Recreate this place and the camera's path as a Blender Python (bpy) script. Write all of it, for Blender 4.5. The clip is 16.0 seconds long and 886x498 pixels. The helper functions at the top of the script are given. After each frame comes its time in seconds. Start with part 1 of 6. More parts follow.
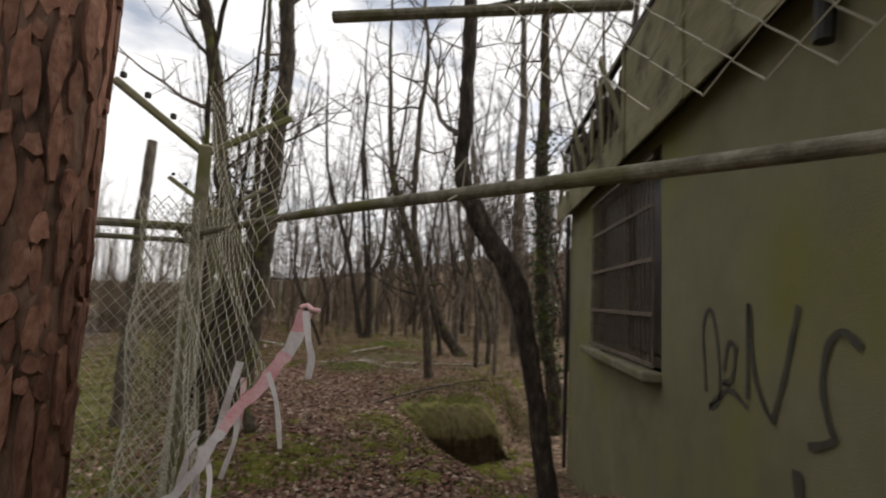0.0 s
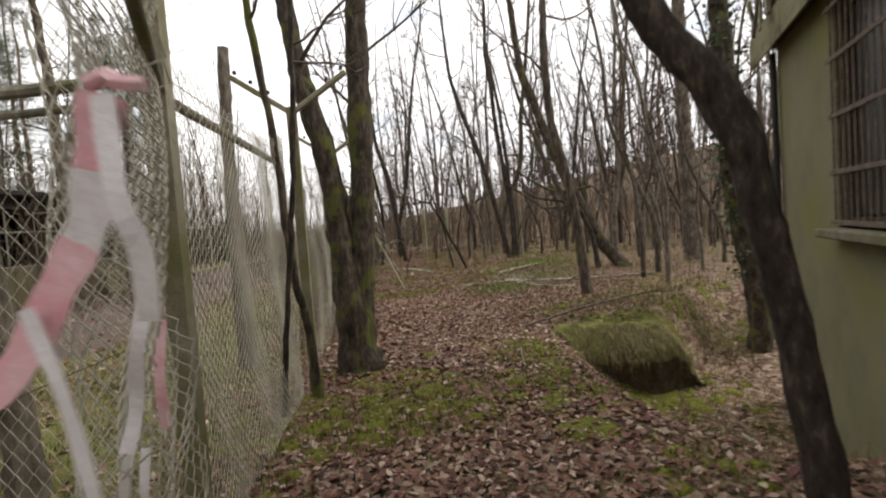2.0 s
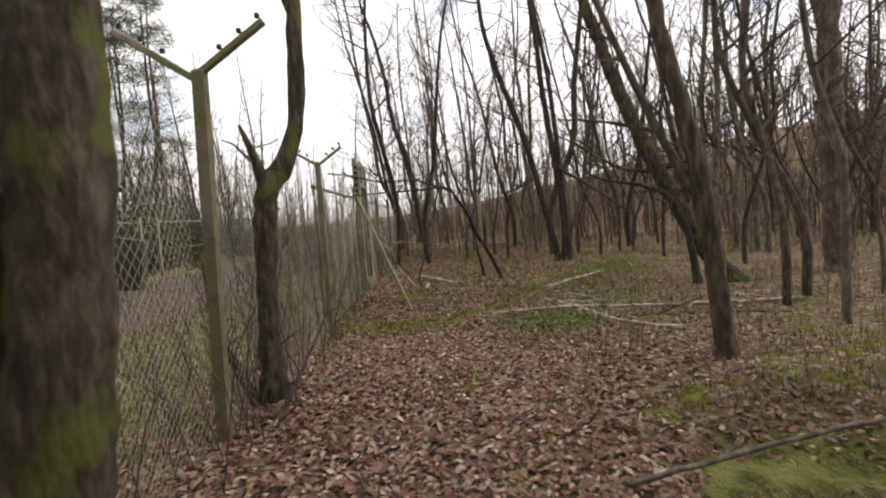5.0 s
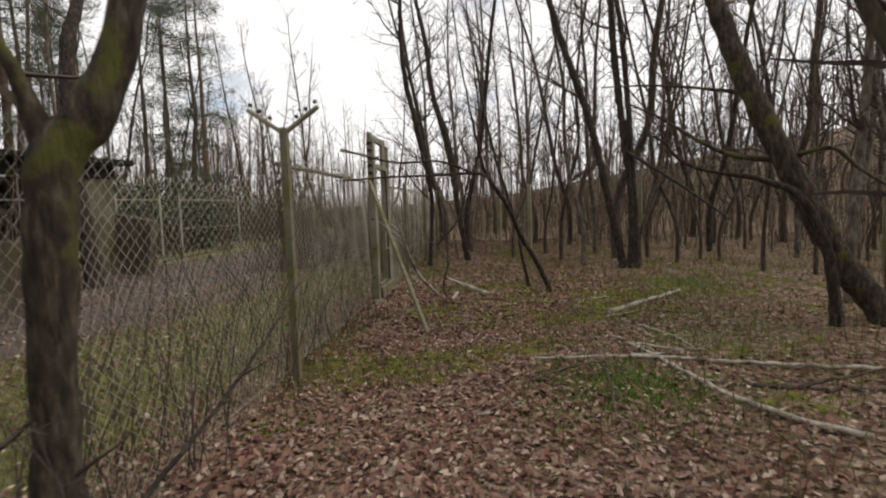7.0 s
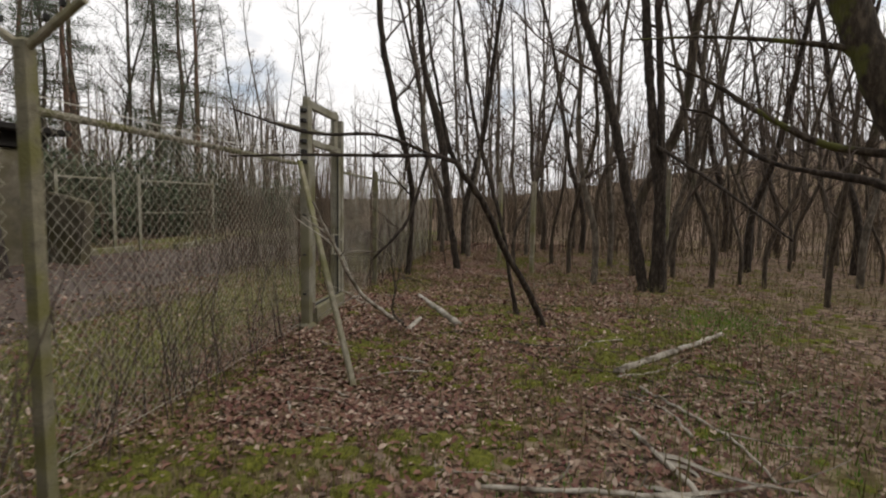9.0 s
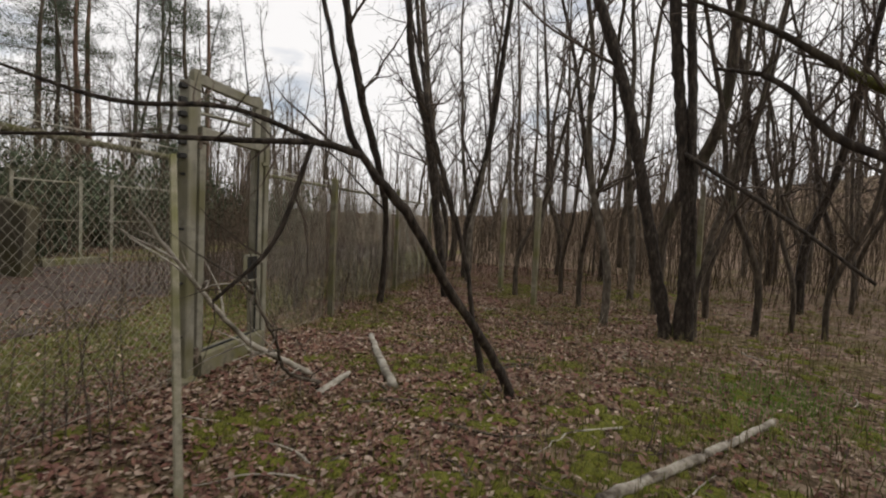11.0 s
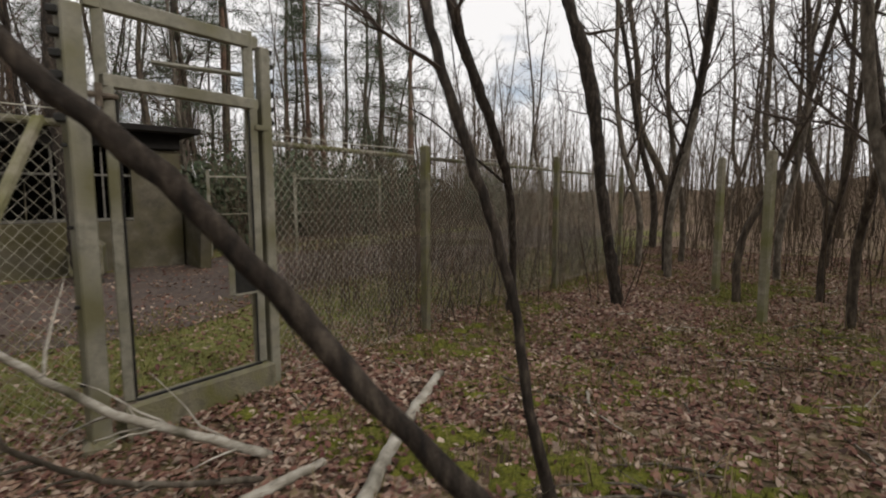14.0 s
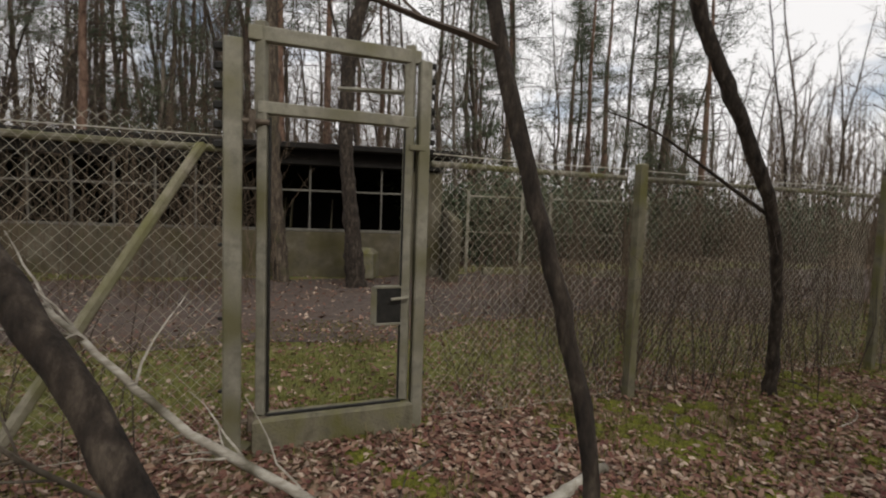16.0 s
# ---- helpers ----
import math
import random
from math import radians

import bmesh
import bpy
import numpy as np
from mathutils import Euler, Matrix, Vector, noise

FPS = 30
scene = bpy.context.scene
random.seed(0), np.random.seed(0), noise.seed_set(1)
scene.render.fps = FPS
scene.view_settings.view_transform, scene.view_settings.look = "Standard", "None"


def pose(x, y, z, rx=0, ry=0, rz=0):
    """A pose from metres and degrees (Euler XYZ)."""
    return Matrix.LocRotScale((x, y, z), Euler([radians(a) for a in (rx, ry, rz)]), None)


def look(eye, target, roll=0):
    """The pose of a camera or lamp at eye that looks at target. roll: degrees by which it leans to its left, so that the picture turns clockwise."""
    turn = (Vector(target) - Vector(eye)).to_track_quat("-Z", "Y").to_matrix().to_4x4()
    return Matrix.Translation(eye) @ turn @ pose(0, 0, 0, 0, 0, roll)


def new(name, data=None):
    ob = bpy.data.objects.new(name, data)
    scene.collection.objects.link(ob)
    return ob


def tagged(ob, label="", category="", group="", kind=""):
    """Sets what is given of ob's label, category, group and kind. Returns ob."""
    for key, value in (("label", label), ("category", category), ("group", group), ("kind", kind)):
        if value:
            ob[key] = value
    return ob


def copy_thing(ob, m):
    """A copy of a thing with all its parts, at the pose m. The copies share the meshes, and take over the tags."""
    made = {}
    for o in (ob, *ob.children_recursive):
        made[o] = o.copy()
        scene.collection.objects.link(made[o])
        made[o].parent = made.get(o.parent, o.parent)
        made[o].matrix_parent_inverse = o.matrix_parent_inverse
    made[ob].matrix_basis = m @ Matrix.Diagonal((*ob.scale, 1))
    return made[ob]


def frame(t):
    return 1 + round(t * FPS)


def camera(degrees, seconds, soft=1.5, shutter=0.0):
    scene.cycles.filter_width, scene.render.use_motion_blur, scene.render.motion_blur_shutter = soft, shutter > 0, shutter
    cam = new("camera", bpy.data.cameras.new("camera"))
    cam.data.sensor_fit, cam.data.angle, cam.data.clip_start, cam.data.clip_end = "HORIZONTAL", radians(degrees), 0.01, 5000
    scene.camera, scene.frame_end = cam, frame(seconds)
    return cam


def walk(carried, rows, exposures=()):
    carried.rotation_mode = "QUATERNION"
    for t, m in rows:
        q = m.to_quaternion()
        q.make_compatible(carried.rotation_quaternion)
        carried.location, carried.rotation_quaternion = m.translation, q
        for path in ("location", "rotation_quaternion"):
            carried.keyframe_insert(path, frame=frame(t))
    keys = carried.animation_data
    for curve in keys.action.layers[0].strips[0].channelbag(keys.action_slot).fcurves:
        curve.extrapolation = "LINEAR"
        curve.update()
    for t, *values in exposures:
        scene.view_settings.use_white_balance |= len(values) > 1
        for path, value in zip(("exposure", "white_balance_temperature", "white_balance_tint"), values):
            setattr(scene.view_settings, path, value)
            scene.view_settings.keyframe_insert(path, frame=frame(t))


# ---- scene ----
cam = camera(82.46, 16.0, soft=2.0, shutter=0.35)
PATH = [
    (0.0, look((0.355, 0.710, 1.459), (0.200, 2.695, 1.658), 2.59)),
    (0.5, look((0.546, 0.930, 1.512), (0.084, 2.873, 1.631), 0.43)),
    (1.0, look((0.505, 1.134, 1.494), (0.026, 3.072, 1.603), -0.42)),
    (1.5, look((0.301, 1.610, 1.349), (-0.266, 3.528, 1.355), -2.09)),
    (2.0, look((0.248, 2.018, 1.253), (-0.475, 3.880, 1.156), -4.20)),
    (2.5, look((0.030, 2.571, 1.218), (-0.825, 4.375, 1.091), -4.53)),
    (3.0, look((-0.111, 2.963, 1.316), (-1.131, 4.676, 1.160), -5.23)),
    (3.5, look((-0.289, 3.361, 1.290), (-1.228, 5.120, 1.144), -5.04)),
    (3.7, look((-0.356, 3.728, 1.268), (-1.186, 5.543, 1.136), -5.26)),
    (5.8, look((-0.989, 6.036, 1.326), (-1.906, 7.811, 1.216), -2.99)),
    (6.0, look((-1.061, 6.265, 1.344), (-1.982, 8.037, 1.233), -2.41)),
    (6.5, look((-1.158, 6.768, 1.382), (-2.143, 8.503, 1.243), -1.81)),
    (7.0, look((-1.340, 7.226, 1.374), (-2.394, 8.918, 1.211), -1.86)),
    (7.5, look((-1.480, 7.706, 1.390), (-2.567, 9.374, 1.201), -1.05)),
    (8.0, look((-1.652, 8.138, 1.369), (-2.826, 9.745, 1.174), -0.28)),
    (8.5, look((-1.779, 8.743, 1.356), (-2.899, 10.390, 1.168), 0.55)),
    (8.7, look((-1.808, 8.943, 1.371), (-2.910, 10.602, 1.186), 0.93)),
    (10.8, look((-2.077, 10.854, 1.403), (-3.266, 12.457, 1.278), 2.79)),
    (11.0, look((-2.091, 10.984, 1.399), (-3.294, 12.578, 1.286), 2.70)),
    (11.5, look((-2.166, 11.429, 1.459), (-3.309, 13.070, 1.425), 1.68)),
    (12.0, look((-2.173, 11.776, 1.360), (-3.171, 13.509, 1.350), 0.21)),
    (12.5, look((-2.494, 12.252, 1.408), (-3.671, 13.868, 1.366), 0.61)),
    (13.0, look((-2.606, 12.580, 1.373), (-4.158, 13.836, 1.260), 0.27)),
    (13.5, look((-2.609, 12.955, 1.429), (-4.378, 13.864, 1.219), -0.97)),
    (14.0, look((-2.819, 13.379, 1.396), (-4.590, 14.286, 1.188), -0.18)),
    (14.5, look((-2.921, 13.791, 1.431), (-4.744, 14.579, 1.192), 0.23)),
    (15.0, look((-3.219, 14.059, 1.449), (-5.163, 14.502, 1.281), 1.16)),
    (15.5, look((-3.350, 14.184, 1.447), (-5.344, 14.246, 1.307), 1.39)),
    (16.0, look((-3.311, 14.325, 1.469), (-5.299, 14.162, 1.320), 2.02)),
]
walk(cam, PATH, [(0.0, 0.26), (1.0, 0.42), (2.0, 0.84), (2.5, 1.05), (3.5, 0.98), (6.0, 0.40), (8.5, 0.18), (11.0, 0.08), (12.0, -0.12), (13.0, -0.10), (13.5, 0.06), (16.0, 0.04)])

# ---------------------------------------------------------------- light
LIGHT_ELEV, LIGHT_AZ = 38.0, 60.0
world = bpy.data.worlds.new("overcast_sky")
scene.world = world
world.use_nodes = True
wn, wl = world.node_tree.nodes, world.node_tree.links
wn.clear()
w_out, w_bg = wn.new("ShaderNodeOutputWorld"), wn.new("ShaderNodeBackground")
w_sky, w_mix, w_noise, w_ramp = wn.new("ShaderNodeTexSky"), wn.new("ShaderNodeMixRGB"), wn.new("ShaderNodeTexNoise"), wn.new("ShaderNodeValToRGB")
w_co, w_map = wn.new("ShaderNodeTexCoord"), wn.new("ShaderNodeMapping")
w_sky.sky_type, w_sky.sun_disc = "NISHITA", False
w_sky.sun_elevation, w_sky.sun_rotation = radians(LIGHT_ELEV), radians(LIGHT_AZ)
w_map.inputs["Scale"].default_value = (1.0, 1.0, 2.6)
w_noise.inputs["Scale"].default_value, w_noise.inputs["Detail"].default_value = 3.2, 7.0
w_ramp.color_ramp.elements[0].position, w_ramp.color_ramp.elements[1].position = 0.25, 0.43
w_mix.inputs["Color2"].default_value = (9.2, 9.0, 8.95, 1.0)
w_bg.inputs["Strength"].default_value = 0.10
wl.new(w_co.outputs["Generated"], w_map.inputs["Vector"])
wl.new(w_map.outputs["Vector"], w_noise.inputs["Vector"])
wl.new(w_noise.outputs["Fac"], w_ramp.inputs["Fac"])
wl.new(w_ramp.outputs["Color"], w_mix.inputs["Fac"])
wl.new(w_sky.outputs["Color"], w_mix.inputs["Color1"])
wl.new(w_mix.outputs["Color"], w_bg.inputs["Color"])
wl.new(w_bg.outputs["Background"], w_out.inputs["Surface"])

sun = new("sun", bpy.data.lights.new("sun", "SUN"))
sun.data.energy, sun.data.angle, sun.data.color = 1.5, radians(16), (1.0, 0.95, 0.88)
sun.matrix_world = look((0, 0, 0), (-math.sin(radians(LIGHT_AZ)) * math.cos(radians(LIGHT_ELEV)), -math.cos(radians(LIGHT_AZ)) * math.cos(radians(LIGHT_ELEV)), -math.sin(radians(LIGHT_ELEV))))


# ---------------------------------------------------------------- materials
def surface(name, stops, scale=6.0, rough=0.85, bump=0.3, bscale=40.0, stretch=(1, 1, 1), detail=6.0, second=None, metal=0.0, spread=0.0, space="Object", bdist=0.01):
    """A noise-coloured surface. stops: (position, colour) of the ramp. second: (colour, scale, low, high) of a larger stain. spread: brightness spread between pieces."""
    m = bpy.data.materials.new(name)
    m.use_nodes = True
    n, l = m.node_tree.nodes, m.node_tree.links
    b = n["Principled BSDF"]
    b.inputs["Roughness"].default_value, b.inputs["Metallic"].default_value = rough, metal
    b.inputs["Specular IOR Level"].default_value = 0.3
    co, mp = n.new("ShaderNodeTexCoord"), n.new("ShaderNodeMapping")
    mp.inputs["Scale"].default_value = stretch
    l.new(co.outputs[space], mp.inputs["Vector"])
    t, r = n.new("ShaderNodeTexNoise"), n.new("ShaderNodeValToRGB")
    t.inputs["Scale"].default_value, t.inputs["Detail"].default_value, t.inputs["Roughness"].default_value = scale, detail, 0.65
    l.new(mp.outputs["Vector"], t.inputs["Vector"])
    l.new(t.outputs["Fac"], r.inputs["Fac"])
    e = r.color_ramp.elements
    while len(e) < len(stops):
        e.new(0.5)
    for k, (p, c) in enumerate(stops):
        e[k].position, e[k].color = p, (*c, 1)
    out = r.outputs["Color"]
    if second:
        c2, s2, lo, hi = second
        t2, r2, mx = n.new("ShaderNodeTexNoise"), n.new("ShaderNodeValToRGB"), n.new("ShaderNodeMixRGB")
        t2.inputs["Scale"].default_value, t2.inputs["Detail"].default_value = s2, 5.0
        l.new(co.outputs[space], t2.inputs["Vector"])
        r2.color_ramp.elements[0].position, r2.color_ramp.elements[1].position = lo, hi
        l.new(t2.outputs["Fac"], r2.inputs["Fac"])
        l.new(r2.outputs["Color"], mx.inputs["Fac"])
        l.new(out, mx.inputs["Color1"])
        mx.inputs["Color2"].default_value = (*c2, 1)
        out = mx.outputs["Color"]
    if spread:
        g, h, mr = n.new("ShaderNodeNewGeometry"), n.new("ShaderNodeHueSaturation"), n.new("ShaderNodeMapRange")
        mr.inputs["To Min"].default_value, mr.inputs["To Max"].default_value = 1 - spread, 1 + spread
        l.new(g.outputs["Random Per Island"], mr.inputs["Value"])
        l.new(mr.outputs["Result"], h.inputs["Value"])
        l.new(out, h.inputs["Color"])
        out = h.outputs["Color"]
    l.new(out, b.inputs["Base Color"])
    if bump:
        tb, bp = n.new("ShaderNodeTexNoise"), n.new("ShaderNodeBump")
        tb.inputs["Scale"].default_value, tb.inputs["Detail"].default_value = bscale, 8.0
        l.new(mp.outputs["Vector"], tb.inputs["Vector"])
        l.new(tb.outputs["Fac"], bp.inputs["Height"])
        bp.inputs["Strength"].default_value, bp.inputs["Distance"].default_value = bump, bdist
        l.new(bp.outputs["Normal"], b.inputs["Normal"])
    return m


def islands(name, colours, rough=0.8, trans=0.0):
    """Pieces of one mesh, each with a colour of its own out of the ramp."""
    m = bpy.data.materials.new(name)
    m.use_nodes = True
    n, l = m.node_tree.nodes, m.node_tree.links
    b, g, r = n["Principled BSDF"], n.new("ShaderNodeNewGeometry"), n.new("ShaderNodeValToRGB")
    e = r.color_ramp.elements
    while len(e) < len(colours):
        e.new(0.5)
    for k, c in enumerate(colours):
        e[k].position, e[k].color = k / (len(colours) - 1), (*c, 1)
    l.new(g.outputs["Random Per Island"], r.inputs["Fac"])
    l.new(r.outputs["Color"], b.inputs["Base Color"])
    b.inputs["Roughness"].default_value = rough
    b.inputs["Specular IOR Level"].default_value = 0.25
    return m


BARK = surface("bark", [(0.30, (0.016, 0.012, 0.009)), (0.5, (0.066, 0.051, 0.037)), (0.72, (0.17, 0.138, 0.10))], 20, 0.95, 0.9, 26, (1, 1, 0.25), second=((0.070, 0.066, 0.034), 2.2, 0.56, 0.74), bdist=0.02)
BARK_MOSS = surface("mossy_bark", [(0.30, (0.012, 0.009, 0.007)), (0.5, (0.048, 0.037, 0.026)), (0.72, (0.13, 0.105, 0.075))], 22, 0.95, 1.0, 24, (1, 1, 0.3), second=((0.085, 0.088, 0.022), 4.2, 0.55, 0.63), bdist=0.025)
BARK_DARK = surface("dark_bark", [(0.30, (0.009, 0.007, 0.006)), (0.52, (0.038, 0.029, 0.022)), (0.74, (0.12, 0.096, 0.072))], 24, 0.95, 1.0, 34, (1, 1, 0.35), bdist=0.02)
BARK_GREY = surface("grey_bark", [(0.30, (0.035, 0.029, 0.022)), (0.5, (0.115, 0.095, 0.073)), (0.72, (0.24, 0.21, 0.165))], 18, 0.95, 0.7, 30, (1, 1, 0.35), second=((0.05, 0.042, 0.03), 3.0, 0.5, 0.7))
BARK_PINE = surface("pine_bark", [(0.28, (0.035, 0.022, 0.016)), (0.48, (0.14, 0.085, 0.060)), (0.72, (0.25, 0.165, 0.120))], 11, 0.95, 1.0, 20, (1, 1, 0.30), bdist=0.03)
PINE_PLATE = surface("pine_plate", [(0.28, (0.085, 0.040, 0.028)), (0.5, (0.19, 0.092, 0.062)), (0.75, (0.30, 0.17, 0.12))], 26, 0.95, 0.9, 60, (1, 1, 0.5), spread=0.25)
BIRCH = surface("birch_bark", [(0.30, (0.06, 0.052, 0.042)), (0.42, (0.30, 0.27, 0.22)), (0.7, (0.52, 0.49, 0.42))], 14, 0.8, 0.5, 40, (0.5, 0.5, 2.2), second=((0.10, 0.088, 0.06), 4.0, 0.5, 0.68))
TWIG = surface("twig", [(0.3, (0.042, 0.032, 0.025)), (0.7, (0.115, 0.088, 0.069))], 4, 0.95, 0.0, spread=0.25)
# Paler than the near twigs: distance haze is mixed into this colour.
TWIG_FAR = surface("hazed_far_twig", [(0.3, (0.085, 0.068, 0.052)), (0.7, (0.20, 0.165, 0.128))], 2, 0.95, 0.0, spread=0.3)
SCRUB = surface("scrub_twig", [(0.3, (0.050, 0.036, 0.025)), (0.7, (0.135, 0.100, 0.066))], 3, 0.95, 0.0, spread=0.4)
DEADWOOD = surface("bleached_branch", [(0.3, (0.20, 0.17, 0.13)), (0.6, (0.46, 0.42, 0.35))], 18, 0.9, 0.4, 60, second=((0.08, 0.062, 0.045), 6.0, 0.52, 0.66))
NEEDLE = islands("pine_needles", [(0.040, 0.058, 0.032), (0.066, 0.086, 0.046), (0.095, 0.112, 0.064), (0.055, 0.068, 0.046)], 0.7)
IVY = islands("ivy_leaves", [(0.015, 0.032, 0.010), (0.035, 0.06, 0.018), (0.055, 0.085, 0.03)], 0.45)
LEAF = islands("dead_leaves", [(0.050, 0.028, 0.019), (0.157, 0.070, 0.051), (0.264, 0.147, 0.103), (0.119, 0.045, 0.039), (0.315, 0.218, 0.148), (0.182, 0.091, 0.071), (0.507, 0.397, 0.306), (0.069, 0.041, 0.029)], 0.75)
GRASS = islands("grass_blades", [(0.081, 0.088, 0.017), (0.144, 0.147, 0.030), (0.200, 0.169, 0.062), (0.106, 0.112, 0.023), (0.250, 0.194, 0.090)], 0.75)
GREEN_GRASS = islands("fresh_grass", [(0.075, 0.175, 0.014), (0.115, 0.24, 0.022), (0.15, 0.225, 0.034)], 0.7)
STRAW = islands("dry_grass", [(0.16, 0.125, 0.062), (0.26, 0.20, 0.105), (0.11, 0.088, 0.04), (0.10, 0.10, 0.028)], 0.85)
MOSS = surface("moss", [(0.3, (0.050, 0.053, 0.007)), (0.5, (0.131, 0.135, 0.017)), (0.75, (0.231, 0.222, 0.037))], 30, 1.0, 1.0, 90, bdist=0.02)
CONCRETE = surface("lichen_concrete", [(0.3, (0.15, 0.135, 0.095)), (0.55, (0.27, 0.245, 0.18)), (0.8, (0.36, 0.33, 0.26))], 16, 0.92, 0.5, 90, second=((0.16, 0.155, 0.065), 2.6, 0.42, 0.62))
CONCRETE_MOSS = surface("mossy_concrete", [(0.3, (0.10, 0.092, 0.060)), (0.55, (0.19, 0.172, 0.12)), (0.8, (0.27, 0.25, 0.18))], 10, 0.95, 0.7, 60, second=((0.135, 0.128, 0.050), 5.0, 0.46, 0.64))
STEEL = surface("weathered_galvanised_steel", [(0.3, (0.16, 0.15, 0.115)), (0.55, (0.27, 0.255, 0.20)), (0.8, (0.36, 0.34, 0.28))], 12, 0.62, 0.2, 80, metal=0.25, second=((0.15, 0.14, 0.075), 3.0, 0.46, 0.66))
WIRE = surface("galvanised_wire", [(0.3, (0.30, 0.28, 0.22)), (0.7, (0.52, 0.49, 0.40))], 5, 0.55, 0.0, metal=0.2)
PIPE = surface("lichen_pipe", [(0.3, (0.075, 0.068, 0.05)), (0.5, (0.17, 0.155, 0.115)), (0.75, (0.33, 0.31, 0.25))], 20, 0.9, 0.5, 60, (1, 1, 1), second=((0.12, 0.115, 0.05), 4.0, 0.48, 0.62))
BLACK = surface("black_fitting_and_shade", [(0.3, (0.010, 0.010, 0.009)), (0.7, (0.028, 0.026, 0.022))], 20, 0.6, 0.2)
RUST = surface("dark_rusted_iron", [(0.3, (0.06, 0.045, 0.034)), (0.55, (0.15, 0.12, 0.09)), (0.8, (0.26, 0.22, 0.165))], 22, 0.85, 0.4, 90)
RENDER_WALL = surface("olive_green_render", [(0.3, (0.150, 0.140, 0.078)), (0.5, (0.185, 0.172, 0.100)), (0.75, (0.225, 0.21, 0.135))], 2.2, 0.9, 0.35, 140, second=((0.165, 0.165, 0.036), 1.1, 0.50, 0.72), detail=9)
FASCIA = surface("weathered_olive_board", [(0.3, (0.15, 0.14, 0.070)), (0.55, (0.22, 0.205, 0.115)), (0.8, (0.28, 0.26, 0.165))], 5, 0.9, 0.5, 40, (1, 0.3, 1), second=((0.085, 0.072, 0.04), 3.0, 0.52, 0.68))
ROT = surface("rotten_wood", [(0.3, (0.028, 0.020, 0.014)), (0.6, (0.085, 0.060, 0.04)), (0.8, (0.16, 0.12, 0.085))], 14, 0.95, 0.6, 50, (1, 0.3, 1))
PAINT = surface("black_spray_paint", [(0.3, (0.040, 0.038, 0.030)), (0.7, (0.075, 0.071, 0.052))], 20, 0.6, 0.0)
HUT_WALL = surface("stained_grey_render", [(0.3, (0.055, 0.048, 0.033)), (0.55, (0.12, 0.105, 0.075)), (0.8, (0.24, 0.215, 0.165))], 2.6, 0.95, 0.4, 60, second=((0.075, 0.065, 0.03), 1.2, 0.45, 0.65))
# Near-black for the dark roof; indoors the colour itself paints the rooms' shade.
HUT_DARK = surface("dark_roof_and_room_shade", [(0.3, (0.010, 0.009, 0.008)), (0.7, (0.022, 0.019, 0.016))], 3, 0.95, 0.2)
WHITE_FRAME = surface("grey_window_frame", [(0.3, (0.09, 0.082, 0.068)), (0.7, (0.18, 0.17, 0.145))], 15, 0.8, 0.2)
GRAVEL = surface("leaf_strewn_asphalt", [(0.3, (0.045, 0.034, 0.029)), (0.5, (0.085, 0.064, 0.053)), (0.75, (0.14, 0.108, 0.086))], 9, 0.9, 0.8, 70, second=((0.10, 0.062, 0.042), 1.0, 0.50, 0.75), detail=10)
TAPE_W = surface("white_tape", [(0.3, (0.66, 0.60, 0.61)), (0.7, (0.82, 0.79, 0.79))], 14, 0.45, 0.3, 60)
TAPE_R = surface("faded_red_tape", [(0.3, (0.72, 0.30, 0.34)), (0.7, (0.82, 0.62, 0.64))], 14, 0.45, 0.3, 60)
SOIL = surface("damp_dark_soil", [(0.3, (0.050, 0.034, 0.025)), (0.55, (0.105, 0.072, 0.052)), (0.8, (0.18, 0.13, 0.095))], 14, 0.95, 1.0, 60, bdist=0.02)
LITTER = surface("white_paper", [(0.3, (0.5, 0.5, 0.48)), (0.7, (0.75, 0.75, 0.73))], 10, 0.7, 0.3)
HOUSE_W = surface("pale_house_wall", [(0.3, (0.5, 0.48, 0.44)), (0.7, (0.68, 0.66, 0.62))], 2, 0.9, 0.0)
LAWN = surface("rough_lawn", [(0.3, (0.068, 0.065, 0.022)), (0.5, (0.142, 0.146, 0.038)), (0.75, (0.236, 0.223, 0.074))], 7, 1.0, 1.0, 60, second=((0.155, 0.105, 0.062), 2.2, 0.56, 0.76), detail=10, bdist=0.03)
ROOF_T = surface("dark_roof", [(0.3, (0.05, 0.035, 0.03)), (0.7, (0.10, 0.07, 0.06))], 4, 0.9, 0.2)

glass_mat = bpy.data.materials.new("dusty_glass")
glass_mat.use_nodes = True
gb = glass_mat.node_tree.nodes["Principled BSDF"]
gb.inputs["Base Color"].default_value = (0.05, 0.045, 0.038, 1)
gb.inputs["Roughness"].default_value, gb.inputs["Metallic"].default_value = 0.32, 0.0
gb.inputs["Transmission Weight"].default_value = 0.35


